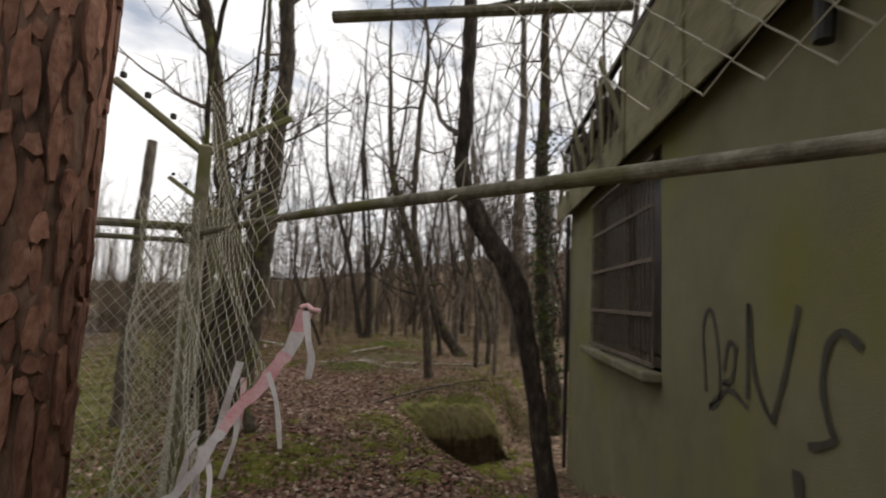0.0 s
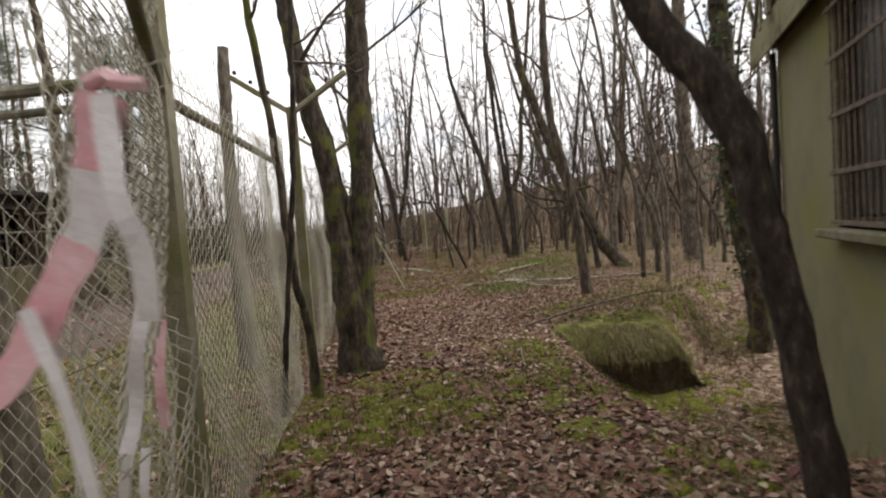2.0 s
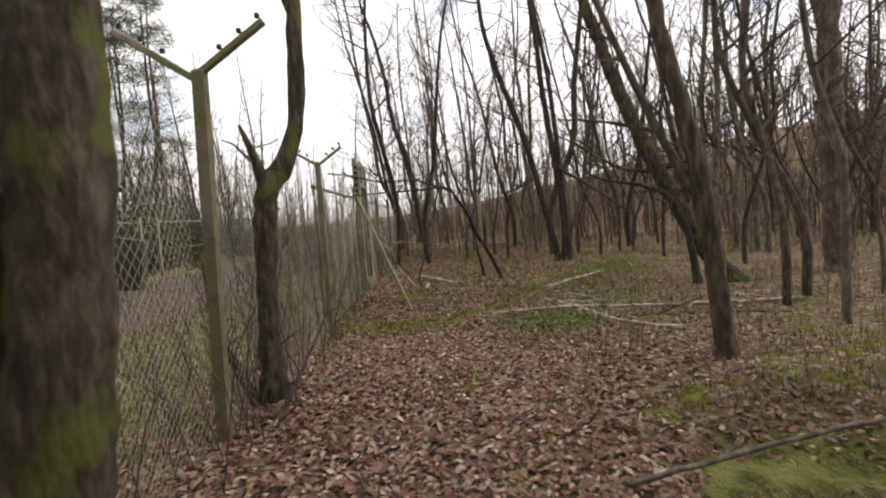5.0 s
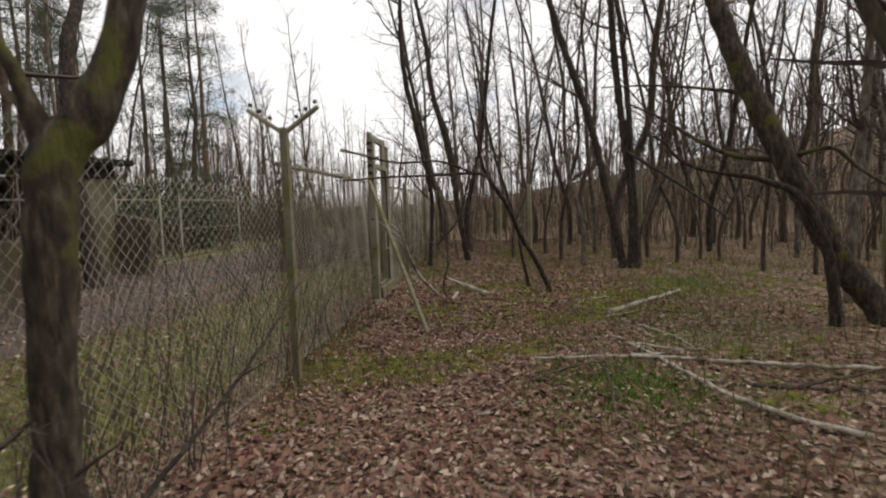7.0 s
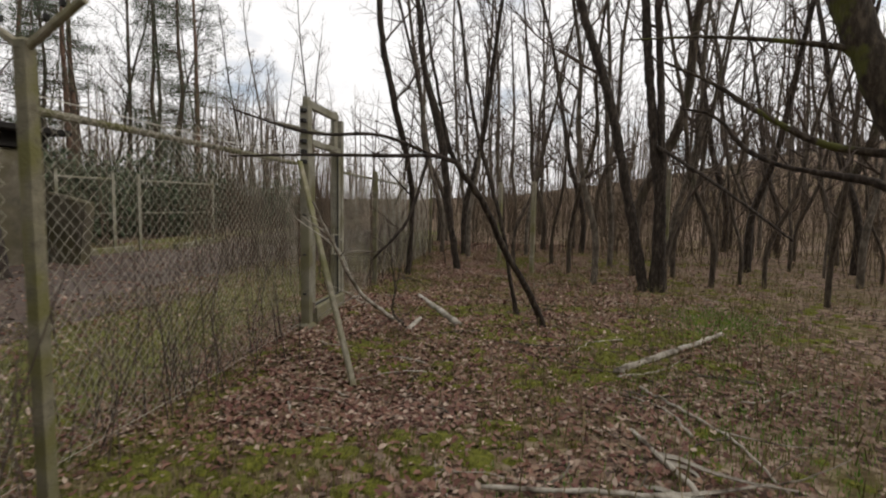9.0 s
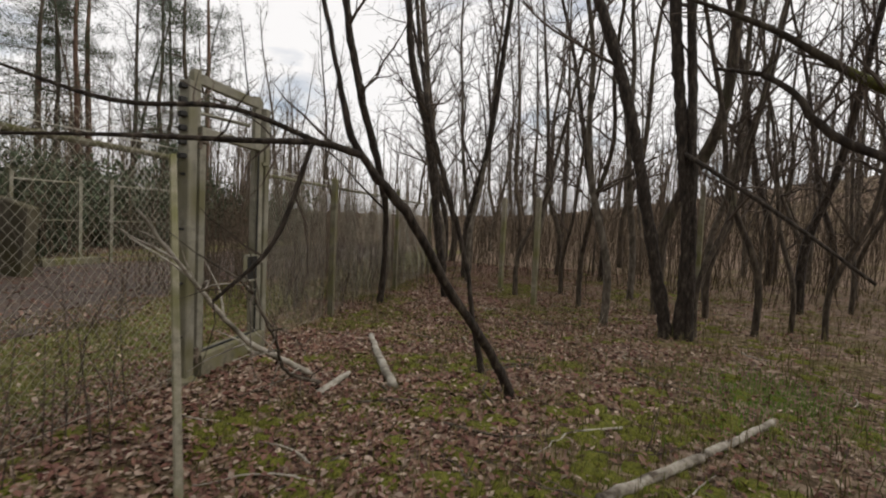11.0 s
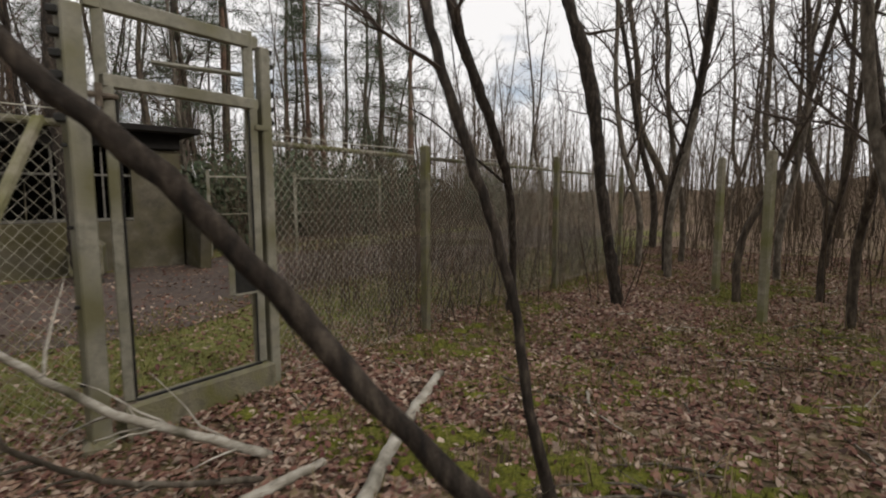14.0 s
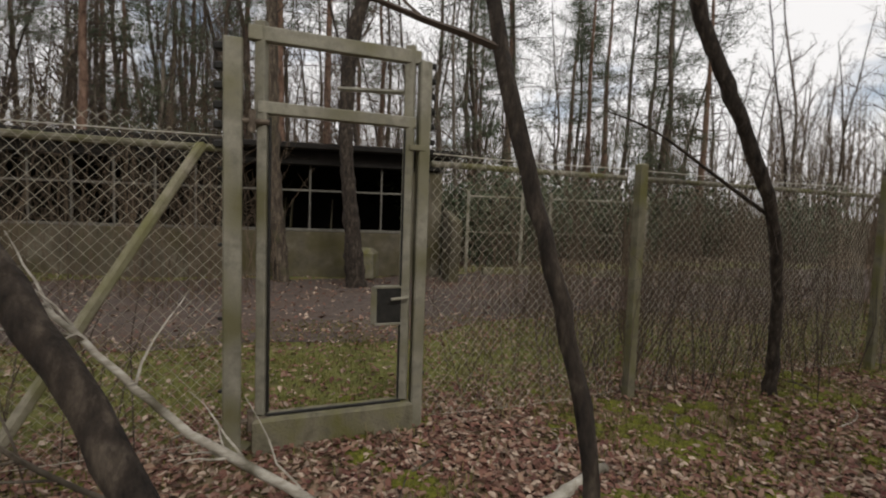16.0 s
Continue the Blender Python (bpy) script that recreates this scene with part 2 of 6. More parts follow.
def ground_material():
    m = bpy.data.materials.new("woodland_floor")
    m.use_nodes = True
    n, l = m.node_tree.nodes, m.node_tree.links
    b, co = n["Principled BSDF"], n.new("ShaderNodeTexCoord")
    b.inputs["Roughness"].default_value = 0.95
    b.inputs["Specular IOR Level"].default_value = 0.15
    vo = n.new("ShaderNodeTexVoronoi")
    vo.inputs["Scale"].default_value = 21
    wob, add = n.new("ShaderNodeTexNoise"), n.new("ShaderNodeMixRGB")
    wob.inputs["Scale"].default_value = 22
    add.blend_type, add.inputs["Fac"].default_value = "ADD", 0.09
    l.new(co.outputs["Object"], wob.inputs["Vector"])
    l.new(co.outputs["Object"], add.inputs["Color1"])
    l.new(wob.outputs["Color"], add.inputs["Color2"])
    l.new(add.outputs["Color"], vo.inputs["Vector"])
    lr = n.new("ShaderNodeValToRGB")
    for k, (p, c) in enumerate([(0.0, (0.034, 0.022, 0.016)), (0.3, (0.125, 0.076, 0.056)), (0.55, (0.20, 0.128, 0.092)), (0.8, (0.080, 0.050, 0.037)), (1.0, (0.36, 0.275, 0.205))]):
        if k > 1:
            lr.color_ramp.elements.new(0.5)
        lr.color_ramp.elements[k].position, lr.color_ramp.elements[k].color = p, (*c, 1)
    sep = n.new("ShaderNodeSeparateColor")
    l.new(vo.outputs["Color"], sep.inputs["Color"])
    l.new(sep.outputs["Red"], lr.inputs["Fac"])
    out = lr.outputs["Color"]
    for scale, lo, hi, colour, det in ((1.1, 0.48, 0.66, (0.112, 0.102, 0.030), 8), (0.35, 0.50, 0.70, (0.11, 0.090, 0.042), 8), (3.2, 0.54, 0.68, (0.045, 0.032, 0.021), 6), (5.5, 0.60, 0.68, (0.115, 0.125, 0.020), 6)):
        t, r, mx = n.new("ShaderNodeTexNoise"), n.new("ShaderNodeValToRGB"), n.new("ShaderNodeMixRGB")
        t.inputs["Scale"].default_value, t.inputs["Detail"].default_value, t.inputs["Roughness"].default_value = scale, det, 0.7
        l.new(co.outputs["Object"], t.inputs["Vector"])
        l.new(t.outputs["Fac"], r.inputs["Fac"])
        r.color_ramp.elements[0].position, r.color_ramp.elements[1].position = lo, hi
        r.color_ramp.elements[1].color = (0.8, 0.8, 0.8, 1)
        l.new(r.outputs["Color"], mx.inputs["Fac"])
        l.new(out, mx.inputs["Color1"])
        mx.inputs["Color2"].default_value = (*colour, 1)
        out = mx.outputs["Color"]
    l.new(out, b.inputs["Base Color"])
    tb, bp = n.new("ShaderNodeTexNoise"), n.new("ShaderNodeBump")
    tb.inputs["Scale"].default_value, tb.inputs["Detail"].default_value = 28, 8
    l.new(co.outputs["Object"], tb.inputs["Vector"])
    l.new(tb.outputs["Fac"], bp.inputs["Height"])
    bp.inputs["Strength"].default_value, bp.inputs["Distance"].default_value = 0.9, 0.03
    l.new(bp.outputs["Normal"], b.inputs["Normal"])
    return m


FLOOR = ground_material()


# ---------------------------------------------------------------- mesh helpers
class Geo:
    """Gathers vertices and faces of one mesh."""

    def __init__(self):
        self.v, self.f, self.count = [], [], 0

    def put(self, verts, faces):
        verts = np.asarray(verts, float)
        if isinstance(faces, np.ndarray):
            self.f.extend((faces + self.count).tolist())
        else:
            self.f.extend(tuple(int(i) + self.count for i in f) for f in faces)
        self.v.append(verts)
        self.count += len(verts)
        return self

    def box(self, centre, size, turn=None, bevel=0.0):
        s = np.array(size, float) / 2
        q = []
        if bevel:
            b = min(bevel, min(s) * 0.9)
            for z in (-1, 1):
                for k, (cx, cy) in enumerate(((-1, -1), (1, -1), (1, 1), (-1, 1))):
                    q.append((cx * (s[0] - b), cy * (s[1] - b), z * s[2]))
            for z in (-1, 1):
                for cx, cy in ((-1, -1), (1, -1), (1, 1), (-1, 1)):
                    q.append((cx * s[0], cy * s[1], z * (s[2] - b)))
            f = [(3, 2, 1, 0), (4, 5, 6, 7)]
            for k in range(4):
                j = (k + 1) % 4
                f += [(k, j, 8 + j, 8 + k), (8 + k, 8 + j, 12 + j, 12 + k), (12 + k, 12 + j, 4 + j, 4 + k)]
        else:
            for z in (-1, 1):
                for cx, cy in ((-1, -1), (1, -1), (1, 1), (-1, 1)):
                    q.append((cx * s[0], cy * s[1], z * s[2]))
            f = [(3, 2, 1, 0), (4, 5, 6, 7), (0, 1, 5, 4), (1, 2, 6, 5), (2, 3, 7, 6), (3, 0, 4, 7)]
        q = np.array(q)
        if turn is not None:
            q = q @ np.array(turn).T
        return self.put(q + np.array(centre, float), f)

    def beam(self, a, b, w, h, bevel=0.004, up=(0, 0, 1)):
        a, b = np.array(a, float), np.array(b, float)
        d = b - a
        n = np.linalg.norm(d)
        d /= n
        u = np.array(up, float)
        s = np.cross(d, u)
        if np.linalg.norm(s) < 1e-4:
            s = np.cross(d, (1.0, 0, 0))
        s /= np.linalg.norm(s)
        u = np.cross(s, d)
        return self.box((a + b) / 2, (n, w, h), np.stack([d, s, u], 1), bevel)

    def tube(self, pts, radii, sides=6, rough=0.0, rng=None, caps=True):
        p = np.asarray(pts, float)
        n = len(p)
        r = np.broadcast_to(np.asarray(radii, float), (n,))
        d = np.gradient(p, axis=0)
        d /= np.linalg.norm(d, axis=1)[:, None] + 1e-12
        ref = np.array((0.0, 0.0, 1.0)) if abs(d[:, 2]).mean() < 0.7 else np.array((1.0, 0.0, 0.0))
        s = np.cross(d, ref)
        s /= np.linalg.norm(s, axis=1)[:, None] + 1e-12
        u = np.cross(s, d)
        a = np.arange(sides) * 2 * math.pi / sides
        rr = np.repeat(r[:, None], sides, 1)
        if rough and rng is not None:
            rr = rr * (1 + rough * rng.normal(size=rr.shape))
        v = p[:, None] + rr[..., None] * (np.cos(a)[None, :, None] * s[:, None] + np.sin(a)[None, :, None] * u[:, None])
        i = np.arange(n - 1)[:, None] * sides
        k = np.arange(sides)[None]
        j = (k + 1) % sides
        if caps:
            o = self.count
            self.f.append([o + q for q in range(sides)][::-1])
            self.f.append([o + (n - 1) * sides + q for q in range(sides)])
        return self.put(v.reshape(-1, 3), np.stack([i + k, i + j, i + sides + j, i + sides + k], -1).reshape(-1, 4))

    def mesh(self, name, material, smooth=False):
        me = bpy.data.meshes.new(name)
        v = np.concatenate(self.v) if self.v else np.zeros((0, 3))
        me.from_pydata(v.tolist(), [], self.f)
        me.materials.append(material)
        if smooth:
            me.polygons.foreach_set("use_smooth", [True] * len(me.polygons))
        me.update()
        return me


def part(name, geo, material, parent=None, label="", smooth=False):
    ob = new(name, geo.mesh(name, material, smooth))
    if parent is not None:
        ob.parent = parent
        ob.matrix_parent_inverse = parent.matrix_basis.inverted()
    return tagged(ob, label)


def thing(name, place, label, category, group="", kind=""):
    ob = new(name)
    ob.empty_display_size = 0.1
    ob.matrix_basis = Matrix.Translation(place)
    return tagged(ob, label, category, group, kind)


def spline(pts, step=0.12):
    """A smooth curve through control points (any number of columns)."""
    p = np.asarray(pts, float)
    if len(p) < 3:
        k = max(2, int(np.linalg.norm(p[1, :3] - p[0, :3]) / step) + 1)
        return p[0] + (p[1] - p[0]) * np.linspace(0, 1, k)[:, None]
    q = np.vstack([2 * p[0] - p[1], p, 2 * p[-1] - p[-2]])
    out = []
    for i in range(1, len(q) - 2):
        k = max(2, int(np.linalg.norm(q[i + 1, :3] - q[i, :3]) / step) + 1)
        t = np.linspace(0, 1, k, endpoint=False)[:, None]
        a, b, c, e = q[i - 1], q[i], q[i + 1], q[i + 2]
        out.append(0.5 * (2 * b + (c - a) * t + (2 * a - 5 * b + 4 * c - e) * t ** 2 + (3 * b - a - 3 * c + e) * t ** 3))
    return np.vstack(out + [q[-2:-1]])


def smoothstep(x):
    x = np.clip(x, 0, 1)
    return x * x * (3 - 2 * x)


WAVES = np.random.default_rng(5)
WAVE = [(WAVES.uniform(0, 6.28), WAVES.uniform(0, 6.28), WAVES.uniform(0.35, 3.2)) for _ in range(14)]


def gz(x, y):
    """The height of the ground."""
    x, y = np.asarray(x, float), np.asarray(y, float)
    z = 0 * x
    for a, ph, k in WAVE:
        z = z + 0.016 / (0.5 + 0.5 * k) * np.sin(k * (x * math.cos(a) + y * math.sin(a)) + ph)
    # hollow beside the shed, with a steep bank at its far end
    edge = 0.06 - 0.38 * (np.clip(y, 4.5, 7.4) - 5.3)
    back = 7.98 + 0.09 * np.sin(x * 6) + 1.5 * smoothstep((x - 0.25) / 1.3)
    z = z - 0.74 * smoothstep((x - edge + 0.1) / 1.2) * smoothstep((y - 4.6) / 1.7) * (1 - smoothstep((y - back) / (0.50 + 0.9 * smoothstep((x - 0.3) / 0.9))))
    z = z + 0.14 * np.exp(-(((x + 0.1) / 0.8) ** 2 + ((y - 8.9) / 0.7) ** 2))
    z = z - 0.17 * np.exp(-(((x + 4.55) / 0.75) ** 2 + ((y - 12.1) / 0.75) ** 2))
    # low leafy bank along the fence's foot
    s = (x + 1.107) * -0.4529 + (y - 3.191) * 0.8916
    w = (x + 1.107) * -0.8916 + (y - 3.191) * -0.4529
    z = z + 0.06 * np.exp(-((w + 0.35) / 0.35) ** 2) * smoothstep((s - 3) / 3) * (1 - smoothstep((s - 10.0) / 1))
    # wooded rise in the distance, higher to the east
    r = np.hypot(x + 2, y - 8)
    az = np.degrees(np.arctan2(-(x + 2), y - 8))
    z = z + smoothstep((r - 24) / 62) * (2.0 + 9.5 * smoothstep((38 - az) / 60) * smoothstep((az + 120) / 60))
    return z


def gzf(x, y):
    return float(gz(x, y))


# ---------------------------------------------------------------- ground
ax = np.concatenate([np.linspace(-260, -40, 24), np.linspace(-38, -12.4, 26), np.arange(-12, 3.4, 0.15), np.linspace(3.6, 40, 34), np.linspace(45, 260, 24)])
ay = np.concatenate([np.linspace(-120, -10, 14), np.linspace(-8, -1.2, 8), np.arange(-1, 18, 0.15), np.linspace(18.3, 60, 42), np.linspace(64, 300, 30)])
gx, gy = np.meshgrid(ax, ay)
gv = np.stack([gx.ravel(), gy.ravel(), gz(gx, gy).ravel()], 1)
nx = len(ax)
gi = (np.arange(len(ay) - 1)[:, None] * nx + np.arange(nx - 1)[None]).ravel()
ground = Geo().put(gv, np.stack([gi, gi + 1, gi + nx + 1, gi + nx], 1).tolist())
tagged(part("ground", ground, FLOOR, smooth=True), "leaf-littered woodland floor with moss and thin grass", "ground", kind="structure")

FA, FD = np.array((-1.107, 3.191)), np.array((-0.4529, 0.8916))
FN = np.array((-0.8916, -0.4529))


def along(s, w=0.0):
    """A place on the fence's line: s metres from the corner post, w metres towards the yard."""
    p = FA + FD * s + FN * w
    return float(p[0]), float(p[1])


def yard_sheet():
    """The leaf-strewn asphalt of the yard, laid just above the ground."""
    s, w = np.meshgrid(np.linspace(1.5, 30, 120), np.linspace(0, 1, 16))
    near = 2.6 + 2.6 * (1 - smoothstep((s - 2.5) / 4)) + 0.35 * np.sin(s * 0.9) + 0.2 * np.sin(s * 2.3 + 1)
    far = 7.6 + 0.3 * np.sin(s * 0.7 + 2) + 0.15 * np.sin(s * 3.1)
    ww = near + (far - near) * w
    x, y = FA[0] + FD[0] * s + FN[0] * ww, FA[1] + FD[1] * s + FN[1] * ww
    g = Geo()
    n = s.shape[1]
    i = (np.arange(s.shape[0] - 1)[:, None] * n + np.arange(n - 1)[None]).ravel()
    g.put(np.stack([x.ravel(), y.ravel(), gz(x, y).ravel() + 0.014], 1), np.stack([i, i + n, i + n + 1, i + 1], 1).tolist())
    return g


def lawn_sheet(w0, w1, lift):
    """Rough grass of the yard on either side of the asphalt."""
    s, t = np.meshgrid(np.linspace(-4, 30, 170), np.linspace(0, 1, 26))
    lo = w0 + 0.12 * np.sin(s * 2.1) + 0.08 * np.sin(s * 5.3)
    ww = lo + (w1 - lo) * t
    x, y = FA[0] + FD[0] * s + FN[0] * ww, FA[1] + FD[1] * s + FN[1] * ww
    n = s.shape[1]
    i = (np.arange(s.shape[0] - 1)[:, None] * n + np.arange(n - 1)[None]).ravel()
    return Geo().put(np.stack([x.ravel(), y.ravel(), gz(x, y).ravel() + lift], 1), np.stack([i, i + n, i + n + 1, i + 1], 1).tolist())


tagged(part("lawn", lawn_sheet(0.35, 9.6, 0.006), LAWN, smooth=True), "rough yellow-green grass inside the fence", "lawn", kind="structure")
tagged(part("road", yard_sheet(), GRAVEL, smooth=True), "grey asphalt yard strewn with brown leaves", "road", kind="structure")


# ---------------------------------------------------------------- shed with the barred window
WX = 1.63


def build_shed():
    shed = thing("shed", (WX, 2.0, -0.7), "olive-green rendered flat-roofed shed with barred window and broken fascia", "shed")
    y0, y1, top = -5.0, 8.06, 3.42
    wy0, wy1, wz0, wz1 = 4.42, 6.55, 1.02, 2.66
    wall = Geo()
    for a, b, c, d in ((y0, wy0 - 0.02, -1.0, top), (wy1, y1, -1.0, top), (wy0 - 0.02, wy1, -1.0, wz0), (wy0 - 0.02, wy1, wz1, top)):
        wall.box((WX + 0.125, (a + b) / 2, (c + d) / 2), (0.25, b - a, d - c))
    part("front_wall", wall, RENDER_WALL, shed)
    # the nearer stretch of wall stands a little proud of the window bay
    part("wall_panel", Geo().box((WX - 0.006, (y0 + wy0 - 0.06) / 2, 0.97), (0.016, wy0 - 0.06 - y0, 3.9), bevel=0.004), RENDER_WALL, shed)
    rear = Geo()
    rear.box((WX + 0.25 + 2.2, y1 - 0.125, 0.97), (4.4, 0.25, 3.94)).box((WX + 0.25 + 2.2, y0 + 0.125, 0.97), (4.4, 0.25, 3.94)).box((WX + 4.8, (y0 + y1) / 2, 0.97), (0.25, y1 - y0, 3.94))
    part("rear_walls", rear, RENDER_WALL, shed)
    # Near-black floor and an added backing paint the room's shade behind the window.
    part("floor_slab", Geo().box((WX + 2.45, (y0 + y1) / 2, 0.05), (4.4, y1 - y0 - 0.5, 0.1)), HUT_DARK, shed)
    part("dark_backing", Geo().box((WX + 1.6, 5.5, 1.4), (0.1, 4.5, 2.6)), HUT_DARK, shed)
    part("roof", Geo().box((WX + 2.35, (y0 + y1) / 2, 3.50), (4.8, y1 - y0 + 0.1, 0.14)), ROT, shed)
    # Black here paints the shadow gap between the wall's top and the fascia.
    part("shadow_gap_soffit", Geo().box((WX - 0.02, (y0 + y1) / 2, 2.80), (0.18, y1 - y0 + 0.1, 0.05)), BLACK, shed)
    # fascia boards, whole near the path and broken towards the far corner
    rng = np.random.default_rng(11)
    y = -4.9
    while y < 8.0:
        w = 1.22
        far = y > 4.4
        if not far:
            part("fascia_board", Geo().box((WX - 0.135, y + w / 2, 3.13), (0.022, w - 0.012, 0.90), bevel=0.004), FASCIA, shed)
            part("cover_strip", Geo().box((WX - 0.155, y + w, 3.13), (0.018, 0.07, 0.92), bevel=0.004), FASCIA, shed)
        else:
            part("fascia_board", Geo().box((WX - 0.135, y + w / 2, 2.84), (0.022, w - 0.012, 0.32), bevel=0.004), FASCIA, shed)
            for k in range(6):
                yy = y + w * (k + 0.5) / 6
                h = rng.uniform(0.25, 0.85)
                tilt = Euler((rng.uniform(-0.35, 0.35), rng.uniform(-0.25, 0.1), 0)).to_matrix()
                part("broken_slat", Geo().box((WX - 0.12 - rng.uniform(0, 0.06), yy, 3.0 + h / 2 - 0.05), (0.018, rng.uniform(0.05, 0.14), h), np.array(tilt), 0.003), FASCIA if k % 2 else ROT, shed)
        y += w
    part("roof_edge", Geo().box((WX - 0.13, 1.4, 3.62), (0.06, 12.9, 0.05), bevel=0.01), BLACK, shed)
    for yy in np.arange(4.6, 8.0, 0.62):
        part("fascia_stud", Geo().beam((WX - 0.10, yy, 2.95), (WX - 0.06, yy, 3.6), 0.05, 0.06), ROT, shed)
    part("downpipe", Geo().tube([(WX - 0.05, 8.02, 2.7), (WX - 0.05, 8.02, -0.75)], 0.028, 8), BLACK, shed)
    part("overflow_pipe", Geo().tube([(WX - 0.05, 2.55, 2.75), (WX - 0.07, 2.55, 2.45)], 0.036, 10), BLACK, shed)
    # barred window
    win = part("window_frame", Geo().box((WX + 0.10, wy0 + 0.03, 1.84), (0.08, 0.06, 1.6)).box((WX + 0.10, wy1 - 0.03, 1.84), (0.08, 0.06, 1.6)).box((WX + 0.10, 5.48, 1.06), (0.08, 2.0, 0.06)).box((WX + 0.10, 5.48, 2.62), (0.08, 2.0, 0.06)).box((WX + 0.10, 5.48, 1.84), (0.07, 0.06, 1.5)), ROT, shed, "dark rotten wooden frame")
    part("pane", Geo().box((WX + 0.11, 4.96, 1.84), (0.006, 0.96, 1.46)), glass_mat, win)
    part("pane", Geo().box((WX + 0.11, 6.0, 1.84), (0.006, 0.96, 1.46)), glass_mat, win)
    part("window_sill", Geo().box((WX - 0.03, (wy0 + wy1) / 2, wz0 - 0.035), (0.22, wy1 - wy0 + 0.1, 0.07), bevel=0.012), CONCRETE_MOSS, shed)
    for k in range(21):
        yy = wy0 + 0.06 + k * (wy1 - wy0 - 0.12) / 20
        part("bar", Geo().tube([(WX - 0.035, yy, wz0 + 0.02), (WX - 0.035, yy, wz1 - 0.02)], 0.008, 6), RUST, shed)
    for zz in (1.06, 1.42, 1.82, 2.22, 2.58):
        part("cross_bar", Geo().box((WX - 0.048, (wy0 + wy1) / 2, zz), (0.010, wy1 - wy0 - 0.02, 0.035), bevel=0.003), RUST, shed)
    # sprayed scrawl: strokes of paint on the plaster
    strokes = (
        ((3.66, 1.02), (3.69, 1.36), (3.60, 1.47), (3.52, 1.30), (3.50, 1.02), (3.62, 0.95), (3.40, 1.07), (3.22, 1.02)),
        ((3.45, 1.16), (3.40, 1.30), (3.33, 1.28), (3.37, 1.13), (3.46, 1.10), (3.32, 1.06)),
        ((3.22, 1.06), (3.20, 1.50), (3.16, 1.20), (3.08, 1.06), (3.00, 1.00)),
        ((3.02, 1.00), (2.92, 1.22), (2.82, 1.50)),
        ((2.49, 1.36), (2.57, 1.41), (2.65, 1.36), (2.69, 1.22), (2.67, 1.10), (2.63, 1.03)),
        ((2.78, 0.97), (2.71, 0.99), (2.63, 1.03)),
        ((2.85, 0.86), (2.84, 0.68), (2.86, 0.5)),
    )
    for k, st in enumerate(strokes):
        c = spline(st, 0.02)
        g = Geo()
        wd = 0.028 if k == 6 else 0.0145
        d = np.gradient(c, axis=0)
        d /= np.linalg.norm(d, axis=1)[:, None] + 1e-9
        nrm = np.stack([-d[:, 1], d[:, 0]], 1) * wd * (1 + 0.15 * np.sin(np.arange(len(c)) * 0.7))[:, None]
        a, b = c + nrm, c - nrm
        lay = WX - 0.0185 - 0.0012 * k
        v = np.concatenate([np.stack([np.full(len(c), lay), a[:, 0], a[:, 1]], 1), np.stack([np.full(len(c), lay), b[:, 0], b[:, 1]], 1)])
        m = len(c)
        g.put(v, [(i, i + 1, m + i + 1, m + i) for i in range(m - 1)])
        part("graffiti_stroke", g, PAINT, shed, "black spray-painted stroke")
    return shed


build_shed()


# ---------------------------------------------------------------- chain-link fence
def weave(length, z0, z1, place, d=0.070, radius=0.0019, keep=None):
    """Zigzag wires that hook into one another. place(u, z, off) gives the point; keep(u, z) drops torn wire."""
    g = Geo()
    w, h = d / 2, d * 0.54
    rows = int((z1 - z0) / h)
    k = np.arange(rows + 1)
    for i in range(int(length / w)):
        odd = (k + i) % 2
        u = i * w + odd * (w + 0.002) - 0.001
        z = z0 + k * h
        off = 0.003 * np.where(odd, 1, -1)
        if keep is not None:
            ok = np.array([keep(a, b) for a, b in zip(u, z)])
        else:
            ok = np.ones(len(u), bool)
        pts = np.array([place(a, b, c) for a, b, c in zip(u, z, off)])
        run = []
        for q in range(len(pts)):
            if ok[q]:
                run.append(pts[q])
            if (not ok[q] or q == len(pts) - 1) and run:
                if len(run) > 1:
                    g.tube(run, radius, 3, caps=False)
                run = []
    return g


def straight(s0, s1, bow=0.0, phase=0.0):
    def place(u, z, off):
        s = s0 + u
        t = u / max(s1 - s0, 0.01)
        x, y = along(s, off + 0.065 + bow * math.sin(math.pi * t) * math.sin(z * 2.4 + phase) + 0.010 * math.sin(u * 9 + z * 4 + phase))
        return x, y, z + 0.02 * math.sin(u * 3 + phase)
    return place


def y_post(s, w, height, turn, label, arms=(1, 1), arm=0.52, lean=0.0, thick=0.068):
    x, y = along(s, w)
    z = gzf(x, y)
    p = thing("fence_post", (x, y, z), label, "fence post", "fence posts")
    g = Geo()
    g.box((x, y, z + height / 2 - 0.15), (thick, thick, height + 0.3), np.array(Euler((lean, 0, math.atan2(FD[1], FD[0]))).to_matrix()), 0.015)
    part("shaft", g, CONCRETE if s < 1 else CONCRETE_MOSS, p)
    c, sn = math.cos(radians(turn)), math.sin(radians(turn))
    for side, on in zip((1, -1), arms):
        if not on:
            continue
        a = np.array((x, y, z + height - 0.05))
        b = a + np.array((c * side * arm * 0.82, sn * side * arm * 0.82, arm * 0.56))
        am = part("arm", Geo().beam(a, b, thick * 0.62, thick * 0.60, 0.008), CONCRETE, p)
        for k in (0.38, 0.66, 0.92):
            q = a + (b - a) * k + np.array((0, 0, 0.055))
            part("wire_clip", Geo().box(q, (0.022, 0.02, 0.03), bevel=0.004), BLACK, am)
    return p


